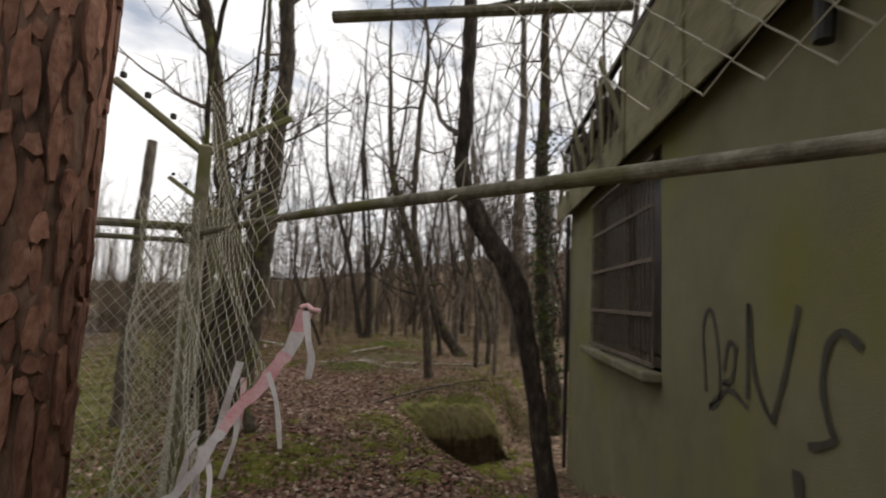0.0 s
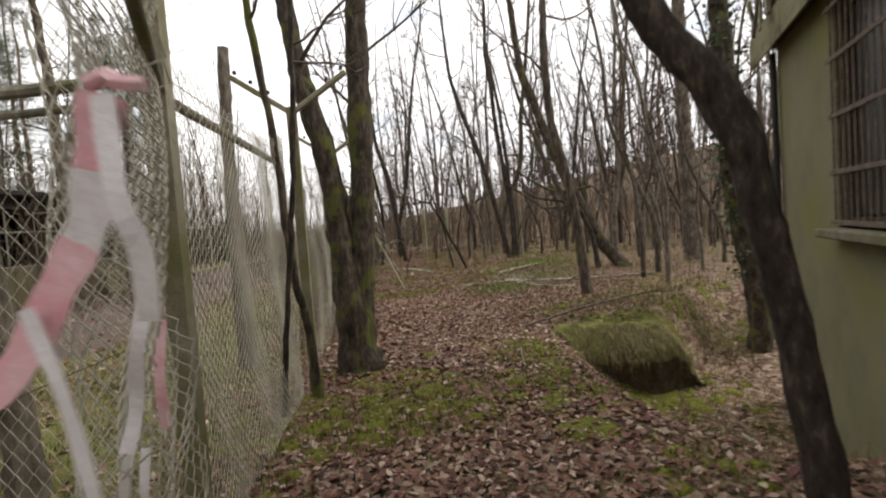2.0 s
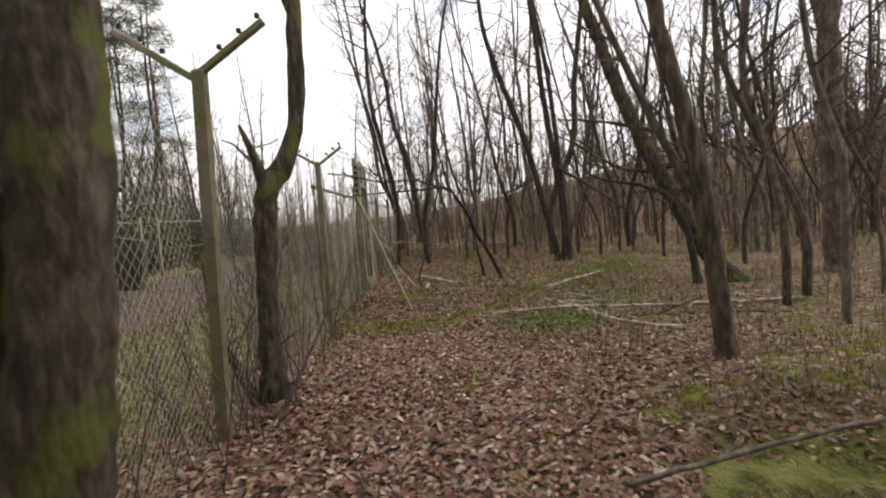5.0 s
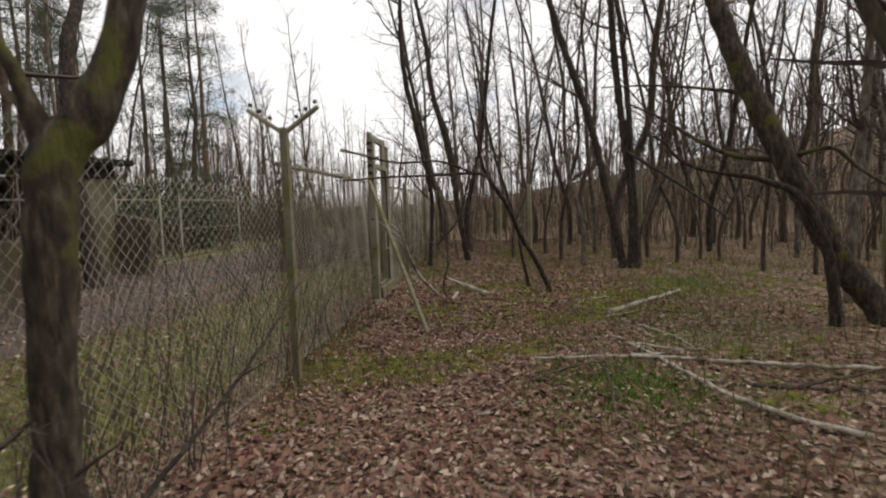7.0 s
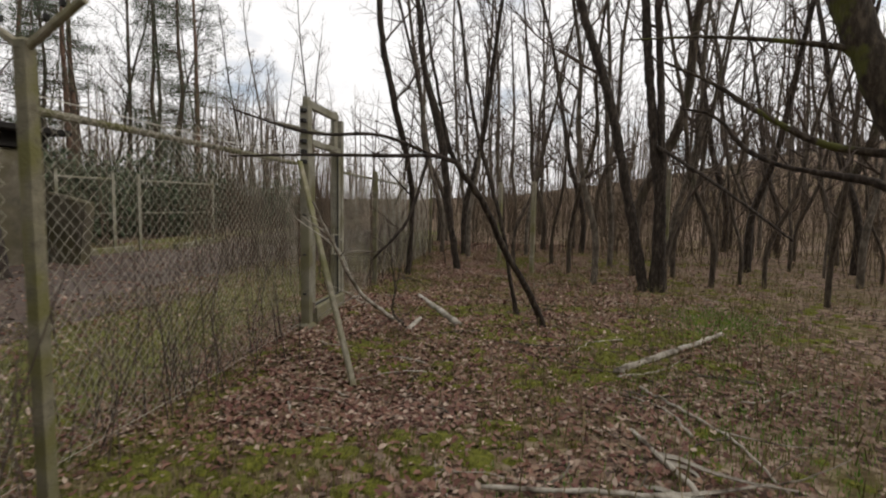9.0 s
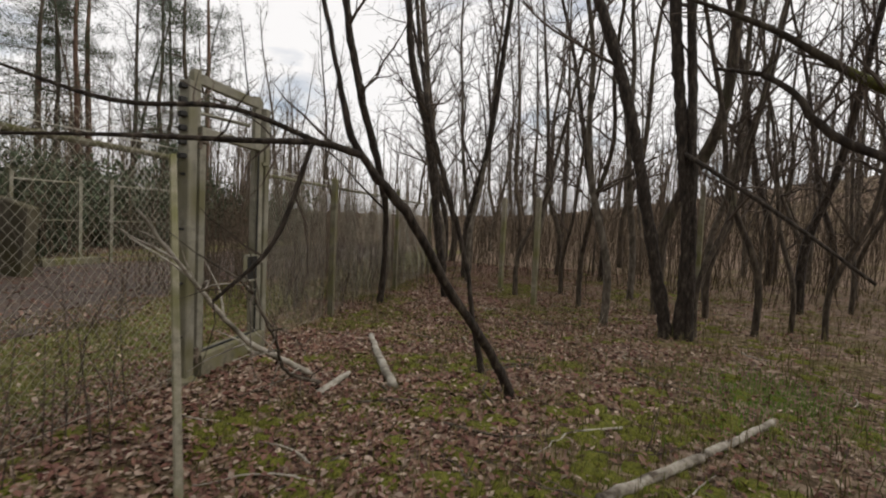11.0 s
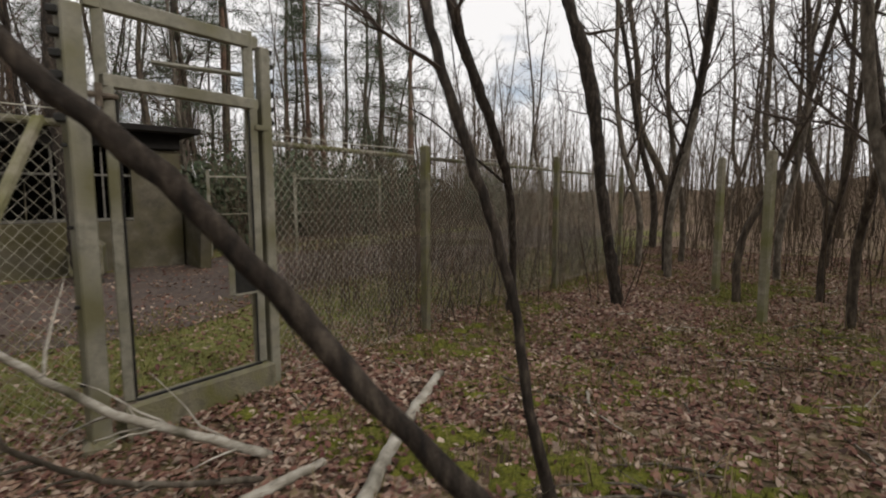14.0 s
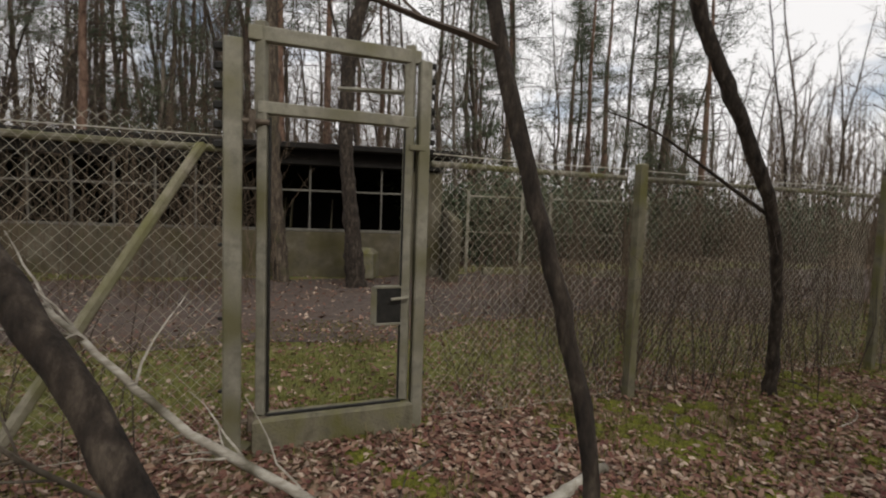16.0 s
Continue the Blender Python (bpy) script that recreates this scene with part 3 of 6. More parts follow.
y_post(0.0, 0.0, 2.20, 36, "weathered concrete corner post with forked wire arms", thick=0.062)
y_post(2.3, 0.0, 2.20, 26, "lichened concrete fence post with forked arms")
y_post(4.68, 0.0, 2.18, 26, "mossy concrete fence post beside a forked tree", lean=0.03)
y_post(7.75, 0.0, 2.12, 26, "thin concrete fence post with a forked top", arm=0.36, thick=0.058)
y_post(13.82, 0.0, 1.86, 26, "concrete fence post beyond the wicket gate", arms=(0, 0))
y_post(17.0, 0.0, 2.0, 26, "concrete fence post at the thicket", arms=(0, 0))
y_post(20.2, 0.0, 2.0, 26, "concrete fence post at the thicket", arms=(0, 0))

for s0, s1, bow, ztop, lab in ((0.06, 2.24, 0.03, 2.05, "torn grey chain-link panel behind brambles"), (2.36, 4.62, 0.06, 1.98, "sagging grey chain-link panel behind trees"), (4.74, 7.69, 0.10, 1.80, "loose chain-link panel leaning into the yard"), (7.81, 10.86, 0.05, 1.98, "grey chain-link panel beside the gate"), (12.12, 13.76, 0.03, 1.98, "taut chain-link panel beside the gate"), (13.88, 16.94, 0.05, 1.95, "chain-link panel with saplings before it"), (17.06, 20.14, 0.05, 1.95, "chain-link panel at the thicket")):
    x, y = along((s0 + s1) / 2)
    p = thing("chain_link_fence", (x, y, gzf(x, y)), lab, "chain-link fence", "fence panels")
    tagged(part("chain_link", weave(s1 - s0, 0.03, ztop, straight(s0, s1, bow, s0), d=0.058 if s0 < 2 else 0.066, keep=(lambda u, z, top=ztop, q=s0: z < top - 0.10 - 0.10 * math.sin(u * 1.7 + q)), radius=0.0021 if s0 < 2 else 0.0015), WIRE, p), kind="stuff")
    if s0 < 1 or s0 > 7:
        part("top_rail", Geo().tube([(*along(s0, 0.10), 1.78), (*along(s1, 0.10), 1.78)], 0.021, 8), PIPE, p)
        part("tension_wire", Geo().tube([(*along(s0, 0.075), 1.845), (*along((s0 + s1) / 2, 0.075), 1.835), (*along(s1, 0.075), 1.85)], 0.0035, 4), WIRE, p)
    part("bottom_wire", Geo().tube([(*along(s0, 0.075), 0.07), (*along((s0 + s1) / 2, 0.075), 0.05), (*along(s1, 0.075), 0.07)], 0.002, 4), WIRE, p)

# cut-open bay at the corner: a rail overhead, a flap of wire and scraps above
RA = np.array((0.73, -0.684))


def cut_place(u, z, off):
    curl = 0.05 * math.sin(u * 2.6) + 0.05 * math.sin(z * 5 + u * 7) + 0.02 * math.sin(z * 17 + u * 11)
    x, y = FA + RA * (u + 0.03 * math.sin(z * 7)) + np.array((RA[1], -RA[0])) * (curl + off)
    return x, y, z


def flap_edge(z):
    return float(np.interp(z, (0, 0.3, 0.7, 1.1, 1.4, 1.9, 2.4), (0.42, 0.50, 0.62, 0.85, 1.06, 1.0, 0.80))) + 0.05 * math.sin(z * 23)


flap = thing("cut_fence_bay", (FA[0] + 0.4, FA[1] - 0.37, gzf(FA[0], FA[1])), "cut and curled chain-link bay under a lichened pipe rail", "chain-link fence")
part("top_rail", Geo().tube(spline([(FA[0], FA[1], 1.74), (-0.2, 2.34, 1.73), (0.84, 1.46, 1.700), (1.62, 0.76, 1.690)], 0.2), 0.0160, 14), PIPE, flap, "lichen-grey pipe rail")
tagged(part("curled_flap", weave(1.25, 0.03, 2.42, cut_place, d=0.062, keep=lambda u, z: 0.10 < u < flap_edge(z), radius=0.0025), WIRE, flap), kind="stuff")


def curl_place(u, z, off):
    a = u * 7.0
    x, y = FA + np.array((-0.02, -0.20)) + np.array((0.13 * math.cos(a) + off, 0.11 * math.sin(a) + 0.02 * math.sin(z * 9)))
    return x, y, z


tagged(part("rolled_wire", weave(0.85, 0.02, 1.9, curl_place, radius=0.0024), WIRE, flap), kind="stuff")


def scrap_place(u, z, off):
    x, y = FA + RA * (2.05 + u) + np.array((RA[1], -RA[0])) * (0.05 * math.sin(u * 5) + off)
    return x, y, z + 0.05 * math.sin(u * 2)


tagged(part("hanging_scrap", weave(1.6, 1.70, 2.5, scrap_place, d=0.078, radius=0.0020, keep=lambda u, z: z > 1.742 + 0.022 * math.sin(u * 9.5) + 0.08 * (u < 0.2)), WIRE, flap, "torn wire hanging over the gap"), kind="stuff")
part("upper_pipe", Geo().tube([(-0.34, 2.79, 2.68), (0.95, 2.79, 2.74)], 0.026, 10), PIPE, flap)
for k, u in enumerate((0.12, 0.34, 1.1, 1.9)):
    x, y = FA + RA * u
    part("tie_wire", Geo().tube([(x, y, 1.76), (x + 0.03, y, 1.80), (x + 0.02, y + 0.03, 1.72), (x - 0.01, y - 0.02, 1.69)], 0.003, 4), WIRE, flap)

# fence that leaves the corner to the west
CD = np.array((-0.965, -0.262))


def west_place(u, z, off):
    x, y = FA + CD * (0.08 + u) + np.array((CD[1], -CD[0])) * (off + 0.03 * math.sin(u * 2 + z))
    return x, y, z


west = thing("chain_link_fence", (FA[0] - 1.4, FA[1] - 0.4, gzf(FA[0] - 1.4, FA[1] - 0.4)), "grey chain-link panel west of the corner post", "chain-link fence", "fence panels")
part("chain_link", weave(3.4, 0.02, 1.72, west_place, radius=0.0014), WIRE, west)
part("top_rail", Geo().tube([(FA[0], FA[1], 1.77), (FA[0] + CD[0] * 3.6, FA[1] + CD[1] * 3.6, 1.78)], 0.022, 8), PIPE, west)
part("lower_rail", Geo().tube([(FA[0], FA[1], 1.70), (FA[0] + CD[0] * 3.6, FA[1] + CD[1] * 3.6, 1.71)], 0.014, 8), PIPE, west)


def ribbon(pts, width, face, thick=0.0012):
    c = spline(pts, 0.02)
    n = len(c)
    f = np.array(face, float)
    d = np.gradient(c, axis=0)
    sd = np.cross(d, f)
    sd /= np.linalg.norm(sd, axis=1)[:, None] + 1e-9
    wv = width / 2 * (1 + 0.10 * np.sin(np.arange(n) * 0.8))[:, None]
    nn = np.cross(sd, d)
    nn /= np.linalg.norm(nn, axis=1)[:, None] + 1e-9
    v = np.concatenate([c + sd * wv, c - sd * wv, c - sd * wv + nn * thick, c + sd * wv + nn * thick])
    fc = []
    for i in range(n - 1):
        for a, b in ((0, 1), (1, 2), (2, 3), (3, 0)):
            fc.append((a * n + i, a * n + i + 1, b * n + i + 1, b * n + i))
    return Geo().put(v, fc)


tape = thing("barrier_tape", (-0.22, 2.36, 1.40), "faded red and white barrier tape knotted to cut wire", "barrier tape")
K = np.array((-0.22, 2.36, 1.40))
TDIR = np.array((-0.36, -0.10, -0.58))
cuts = np.linspace(0.0, 1.12, 13)
for k in range(12):
    seg = [K + TDIR * a + np.array((0.015 * math.sin(a * 9), 0.02 * math.sin(a * 7), -0.05 * math.sin(a * 3.1) + 0.006 * math.sin(a * 31))) for a in np.linspace(cuts[k], cuts[k + 1] + 0.004, 5)]
    part("tape_strip", ribbon(seg, 0.046 - 0.0022 * k, (0.4, -0.9, 0.1)), TAPE_R if k in (0, 2, 3, 4, 5) else TAPE_W, tape)
for k, (w, e) in enumerate(((0.5, (-0.05, 0.02, -0.20)), (0.72, (0.03, -0.03, -0.17)), (0.28, (0.05, 0.02, -0.24)))):
    a = K + TDIR * w + np.array((0, 0, -0.05 * math.sin(w * 3.1)))
    part("tape_shred", ribbon([a, a + np.array(e) * 0.4 + (0.012, 0, 0), a + np.array(e)], 0.015, (0.4, -0.9, 0.1)), TAPE_W, tape)
part("tape_tail", ribbon([K, K + (0.02, -0.01, -0.10), K + (0.03, 0.0, -0.15), K + (0.02, 0.01, -0.22)], 0.022, (0.4, -0.9, 0.1)), TAPE_W, tape)
part("knot", Geo().tube(spline([K + (-0.02, 0, 0.012), K + (0.0, 0.01, 0.02), K + (0.02, 0.0, 0.008), K + (0.045, 0.01, 0.004)], 0.02), 0.008, 6), TAPE_R, tape)
for k, (u, z) in enumerate(((0.72, 1.02), (0.55, 0.72), (0.52, 0.5))):
    x, y, zz = cut_place(u, z, 0.0)
    rag = thing("tape_scrap", (x, y, z), "tattered white tape scrap caught in cut wire", "barrier tape", "tape scraps")
    part("strip", ribbon([(x, y, z + 0.16), (x - 0.02, y - 0.02, z + 0.05), (x - 0.05, y - 0.01, z - 0.06), (x - 0.06, y - 0.03, z - 0.14)], 0.028, (0.4, -0.9, 0.1)), TAPE_W, rag)
    part("strip", ribbon([(x + 0.02, y, z + 0.10), (x + 0.03, y - 0.02, z), (x + 0.01, y, z - 0.10)], 0.02, (0.4, -0.9, 0.1)), TAPE_R if k == 0 else TAPE_W, rag)


# ---------------------------------------------------------------- wicket gate
def build_gate():
    sl, sr = 10.90, 12.02
    xl, yl = along(sl)
    zl = gzf(xl, yl)
    gate = thing("wicket_gate", (*along(11.5), gzf(*along(11.5))), "galvanised steel wicket gate frame on a mossy concrete sill", "gate")
    part("post", Geo().beam((xl, yl, -0.3), (xl, yl, 2.37), 0.10, 0.10, 0.008, (FN[0], FN[1], 0)), STEEL, gate)
    xr, yr = along(sr)
    part("post", Geo().beam((xr, yr, -0.3), (xr, yr, 2.40), 0.075, 0.075, 0.008, (FN[0], FN[1], 0)), STEEL, gate)
    xa, ya = along(sl + 0.15, 0.05)
    xb, yb = along(sr - 0.08, 0.05)
    part("upper_post", Geo().beam((xa, ya, 1.9), (xa, ya, 2.50), 0.06, 0.06, 0.006), STEEL, gate)
    part("upper_post", Geo().beam((xb, yb, 0.2), (xb, yb, 2.50), 0.065, 0.065, 0.006), STEEL, gate)
    bar = part("top_bar", Geo().beam((*along(sl + 0.08, 0.04), 2.43), (*along(sr - 0.02, 0.04), 2.43), 0.05, 0.085, 0.006), STEEL, gate)
    for k in range(18):
        s = sl + 0.30 + k * 0.042
        part("spike", Geo().tube([(*along(s, 0.04), 2.468), (*along(s, 0.04), 2.50)], [0.005, 0.002], 4), BLACK, bar)
    leaf = part("gate_leaf", Geo().beam((*along(sl + 0.16), 0.24), (*along(sl + 0.16), 1.99), 0.055, 0.055, 0.006).beam((*along(sr - 0.09), 0.24), (*along(sr - 0.09), 1.99), 0.055, 0.055, 0.006).beam((*along(sl + 0.13), 2.015), (*along(sr - 0.06), 2.015), 0.055, 0.07, 0.006), STEEL, gate)
    part("leaf_lip", Geo().beam((*along(sl + 0.18, -0.02), 0.235), (*along(sr - 0.11, -0.02), 0.235), 0.02, 0.02, 0.003), BLACK, leaf)
    part("lip_strip", Geo().beam((*along(sl + 0.195, -0.01), 0.25), (*along(sl + 0.195, -0.01), 1.96), 0.012, 0.02, 0.002), BLACK, leaf)
    part("lip_strip", Geo().beam((*along(sr - 0.125, -0.01), 0.25), (*along(sr - 0.125, -0.01), 1.96), 0.012, 0.02, 0.002), BLACK, leaf)
    part("concrete_sill", Geo().beam((*along(sl + 0.11), 0.085), (*along(sr - 0.04), 0.085), 0.15, 0.29, 0.015), CONCRETE_MOSS, gate)
    part("footing", Geo().box((xl, yl, 0.0), (0.17, 0.17, 0.16), bevel=0.03), CONCRETE_MOSS, gate)
    # lock case with its lever
    c = np.array((*along(sr - 0.205), 0.86))
    lock = part("lock_case", Geo().beam(c + (FD[0] * -0.075, FD[1] * -0.075, 0), c + (FD[0] * 0.075, FD[1] * 0.075, 0), 0.035, 0.22, 0.004), BLACK, gate, "dark sheet-metal lock plate")
    fr = Geo()
    for dz in (-0.118, 0.118):
        fr.beam(c + (FD[0] * -0.085, FD[1] * -0.085, dz), c + (FD[0] * 0.085, FD[1] * 0.085, dz), 0.045, 0.015, 0.002)
    fr.beam(c + (FD[0] * -0.085, FD[1] * -0.085, -0.12), c + (FD[0] * -0.085, FD[1] * -0.085, 0.12), 0.045, 0.015, 0.002)
    part("lock_frame", fr, STEEL, lock)
    h = np.array((*along(sr - 0.09, -0.06), 0.915))
    part("lever", Geo().tube([h + (-FN[0] * -0.04, -FN[1] * -0.04, 0), h, h + (-FD[0] * 0.11, -FD[1] * 0.11, -0.008)], 0.010, 8), STEEL, lock, "pale lever handle")
    # hinges and wire clips
    for z in (0.22, 1.93):
        part("hinge", Geo().tube([(*along(sl + 0.04, -0.03), z), (*along(sl + 0.19, -0.03), z)], 0.016, 8).tube([(*along(sl + 0.10, -0.03), z - 0.06), (*along(sl + 0.10, -0.03), z + 0.06)], 0.02, 8), RUST, gate)
    part("latch", Geo().beam((*along(sr - 0.1, -0.03), 1.86), (*along(sr, -0.03), 1.86), 0.03, 0.035, 0.003), STEEL, gate)
    for k in range(6):
        part("wire_clip", Geo().box((*along(sl - 0.065), 2.32 - k * 0.105), (0.05, 0.05, 0.045), bevel=0.008), BLACK, gate)
        part("wire_clip", Geo().box((*along(sr + 0.055), 2.38 - k * 0.095), (0.04, 0.04, 0.035), bevel=0.008), BLACK, gate)
    for k in range(4):
        part("mesh_clip", Geo().box((*along(sl - 0.055), 0.4 + k * 0.42), (0.03, 0.03, 0.02), bevel=0.004), BLACK, gate)
        part("mesh_clip", Geo().box((*along(sr + 0.04), 0.4 + k * 0.42), (0.03, 0.03, 0.02), bevel=0.004), BLACK, gate)
    part("stay_arm", Geo().tube([(*along(sr - 0.1, 0.1), 2.22), (*along(sr - 0.42, 0.65), 2.32)], 0.018, 6), STEEL, gate)
    # slanting concrete brace outside the hinge post
    top = np.array((-5.98, 12.77, 1.79))
    foot = np.array((-4.60, 12.20, -0.34))
    part("brace", Geo().beam(top, foot, 0.048, 0.048, 0.010), CONCRETE, gate, "pale slanting concrete brace")
    return gate


build_gate()


# ---------------------------------------------------------------- derelict hut in the yard
def build_hut():
    o = np.array((-13.62, 10.85))
    d = np.array((-0.27, 0.963))          # along the front, northwards
    q = np.array((-0.963, -0.27))         # into the hut
    hut = thing("derelict_hut", (*o, 0.0), "derelict low hut with stained grey walls and empty windows", "hut")

    def at(s, w, z):
        p = o + d * s + q * w
        return float(p[0]), float(p[1]), z

    def wall(name, s0, s1, z0, z1, w=0.0, thick=0.22, mat=HUT_WALL):
        return part(name, Geo().beam(at(s0, w + thick / 2, (z0 + z1) / 2), at(s1, w + thick / 2, (z0 + z1) / 2), thick, z1 - z0, 0.01), mat, hut)

    wall("parapet_wall", -6.2, 1.75, -0.2, 0.95)
    wall("end_wall", 1.75, 2.6, -0.2, 2.3)
    wall("end_wall", -6.6, -6.2, -0.2, 2.3)
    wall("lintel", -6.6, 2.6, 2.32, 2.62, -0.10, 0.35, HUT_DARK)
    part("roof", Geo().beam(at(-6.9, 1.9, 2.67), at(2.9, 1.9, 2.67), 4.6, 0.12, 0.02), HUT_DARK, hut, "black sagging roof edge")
    # Back wall and floor coloured near-black so the empty windows look unlit.
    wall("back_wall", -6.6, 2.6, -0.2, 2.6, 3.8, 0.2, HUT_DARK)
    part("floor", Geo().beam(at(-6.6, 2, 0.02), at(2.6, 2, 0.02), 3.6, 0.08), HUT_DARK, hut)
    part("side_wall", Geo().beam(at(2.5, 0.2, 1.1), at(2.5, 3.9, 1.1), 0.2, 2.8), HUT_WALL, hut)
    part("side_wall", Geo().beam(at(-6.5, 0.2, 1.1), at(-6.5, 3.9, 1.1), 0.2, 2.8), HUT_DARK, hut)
    for s in np.arange(-6.1, 1.8, 0.74):
        part("mullion", Geo().beam(at(s, 0.06, 0.95), at(s, 0.06, 2.32), 0.035, 0.035, 0.004), WHITE_FRAME, hut)
    part("transom", Geo().beam(at(-6.2, 0.055, 1.80), at(1.75, 0.055, 1.80), 0.035, 0.04, 0.004), WHITE_FRAME, hut)
    part("window_rail", Geo().beam(at(-6.2, 0.05, 0.985), at(1.75, 0.05, 0.985), 0.10, 0.05, 0.004), WHITE_FRAME, hut)
    for k, s in enumerate((-1.0, -0.85, -0.7, 0.2)):
        part("leaning_board", Geo().beam(at(s, 1.0, 0.1), at(s + 0.05, 1.3, 1.65), 0.02, 0.10, 0.003), HUT_WALL, hut)
    part("buttress", Geo().box(at(0.95, -0.25, 0.30), (0.5, 0.5, 0.7), bevel=0.1), CONCRETE_MOSS, hut, "mossy broken masonry stump")
    part("wall_spur", Geo().beam(at(2.75, -0.9, 0.55), at(2.75, 0.2, 0.75), 0.2, 1.5, 0.03), HUT_WALL, hut)
    return hut


build_hut()

# low kerbs and gate frames on the yard's far side
for k, (a, b) in enumerate((((-15.1, 14.3), (-15.5, 15.5)), ((-16.2, 17.0), (-16.6, 18.6)), ((-15.6, 19.2), (-14.9, 21.0)))):
    kb = thing("kerb", (*a, 0.0), "pale mossy concrete kerb at the yard's edge", "kerb", "yard kerbs")
    part("stone", Geo().beam((*a, gzf(*a) + 0.06), (*b, gzf(*b) + 0.06), 0.18, 0.22, 0.02), CONCRETE_MOSS, kb)
for k, (a, b) in enumerate((((-15.4, 13.9), (-15.7, 15.2)), ((-15.9, 15.9), (-16.6, 18.4)))):
    fr = thing("yard_fence", (*a, 0.0), "grey steel fence frame at the yard's far edge", "fence", "far fence frames")
    for p in (a, b):
        part("post", Geo().beam((*p, -0.2), (*p, 2.0), 0.07, 0.07), STEEL, fr)
    part("rail", Geo().tube([(*a, 1.85), (*b, 1.85)], 0.025, 6), STEEL, fr)
    part("rail", Geo().tube([(*a, 1.0), (*b, 1.0)], 0.015, 6), STEEL, fr)

# ---------------------------------------------------------------- trees
TREES = np.random.default_rng(21)


def branch(g, start, way, length, r, rng, sides=4, droop=0.12, segs=6, kinks=0.10):
    """One wavering branch; returns its points."""
    p, w = np.array(start, float), np.array(way, float)
    w /= np.linalg.norm(w)
    pts, step = [p.copy()], length / segs
    for _ in range(segs):
        w = w + rng.normal(size=3) * kinks + np.array((0, 0, droop))
        w /= np.linalg.norm(w)
        p = p + w * step
        pts.append(p.copy())
    pts = np.array(pts)
    g.tube(pts, r * np.linspace(1, 0.25, len(pts)), sides, caps=False)
    return pts


def crown(g, pts, rng, limbs, first=0.35, length=1.8, rad=0.022, twigs=6, rise=0.45, fine=0):
    """Limbs and twigs along a trunk's points (x, y, z, r)."""
    n = len(pts)
    for k in range(limbs):
        i = int(n * (first + (0.98 - first) * (k + rng.uniform(0, 0.9)) / limbs))
        i = min(i, n - 1)
        a = rng.uniform(0, 2 * math.pi)
        t = i / n
        ln = length * (1.15 - 0.75 * t) * rng.uniform(0.6, 1.25)
        r = min(pts[i, 3] * 0.55, rad * (1.2 - 0.6 * t))
        lp = branch(g, pts[i, :3], (math.cos(a), math.sin(a), rise + rng.uniform(-0.25, 0.5)), ln, r, rng, 4, 0.06, 6, 0.16)
        for _ in range(twigs):
            j = rng.integers(1, len(lp))
            b = rng.normal(size=3) * 0.7 + (lp[j] - lp[j - 1]) / (np.linalg.norm(lp[j] - lp[j - 1]) + 1e-9) * 0.9 + np.array((0, 0, 0.25))
            tp = branch(g, lp[j], b, ln * rng.uniform(0.22, 0.5), r * 0.35 + 0.0015, rng, 3, 0.05, 3, 0.2)
            for _ in range(fine):
                m = rng.integers(1, len(tp))
                branch(g, tp[m], rng.normal(size=3) + np.array((0, 0, 0.4)), ln * rng.uniform(0.08, 0.2), r * 0.15 + 0.0013, rng, 3, 0.0, 1, 0.2)


def extend(pts, top, rng, sway=0.07):
    """Carries a trunk's control points on upwards to a height."""
    p = [tuple(q) for q in pts]
    a, b = np.array(p[-2][:3]), np.array(p[-1][:3])
    w = (b - a) / np.linalg.norm(b - a)
    r = p[-1][3]
    z0 = p[-1][2]
    while p[-1][2] < top:
        w = w + np.array((rng.normal() * sway, rng.normal() * sway, 0.16))
        w /= np.linalg.norm(w)
        q = np.array(p[-1][:3]) + w * 0.75
        k = 1 - 0.82 * (q[2] - z0) / (top - z0 + 0.8)
        p.append((*q, max(0.008, r * k)))
    return p


def hero_tree(label, stems, top, bark, limbs=10, length=1.9, sides=10, name="tree", rad=0.026, twigs=7, moss=0, fine=2, first=0.35, extra=()):
    """A tree from its stems' control points (x, y, z, radius)."""
    x, y = stems[0][0][0], stems[0][0][1]
    t = thing(name, (x, y, gzf(x, y)), label, "tree")
    cg = Geo()
    for k, st in enumerate(stems):
        st = list(st)
        if k == 0:
            bx, by, bz, br = st[0]
            st = [(bx, by, min(bz, gzf(bx, by)) - 0.15, br * 1.45), (bx, by, max(bz, gzf(bx, by)) + 0.02, br * 1.22)] + [s for s in st[1:]]
        tp = top[k] if isinstance(top, (tuple, list)) else top
        full = extend(st, tp, TREES) if tp > st[-1][2] + 0.4 else st
        c = spline(full, 0.10)
        part("trunk" if k == 0 else "stem", Geo().tube(c[:, :3] + TREES.normal(size=(len(c), 3)) * 0.004, np.maximum(c[:, 3] * (1 + 0.05 * np.sin(np.arange(len(c)) * 0.9) + 0.03 * np.sin(np.arange(len(c)) * 2.3)), 0.004), sides, 0.07, TREES), bark, t, smooth=True)
        if limbs:
            crown(cg, c, TREES, limbs, first, length, rad, twigs, fine=fine)
    for e in extra:
        c = spline(e, 0.10)
        part("limb", Geo().tube(c[:, :3], c[:, 3], 7, 0.04, TREES), bark, t, smooth=True)
        for _ in range(int(len(c) * 0.35)):
            j = TREES.integers(2, len(c))
            tp = branch(cg, c[j, :3], TREES.normal(size=3) * 0.8 + (c[j, :3] - c[j - 1, :3]) * 6 + np.array((0, 0, 0.2)), TREES.uniform(0.2, 0.6), c[j, 3] * 0.5, TREES, 3, 0.03, 4, 0.2)
    if cg.count:
        part("crown", cg, TWIG, t)
    return t


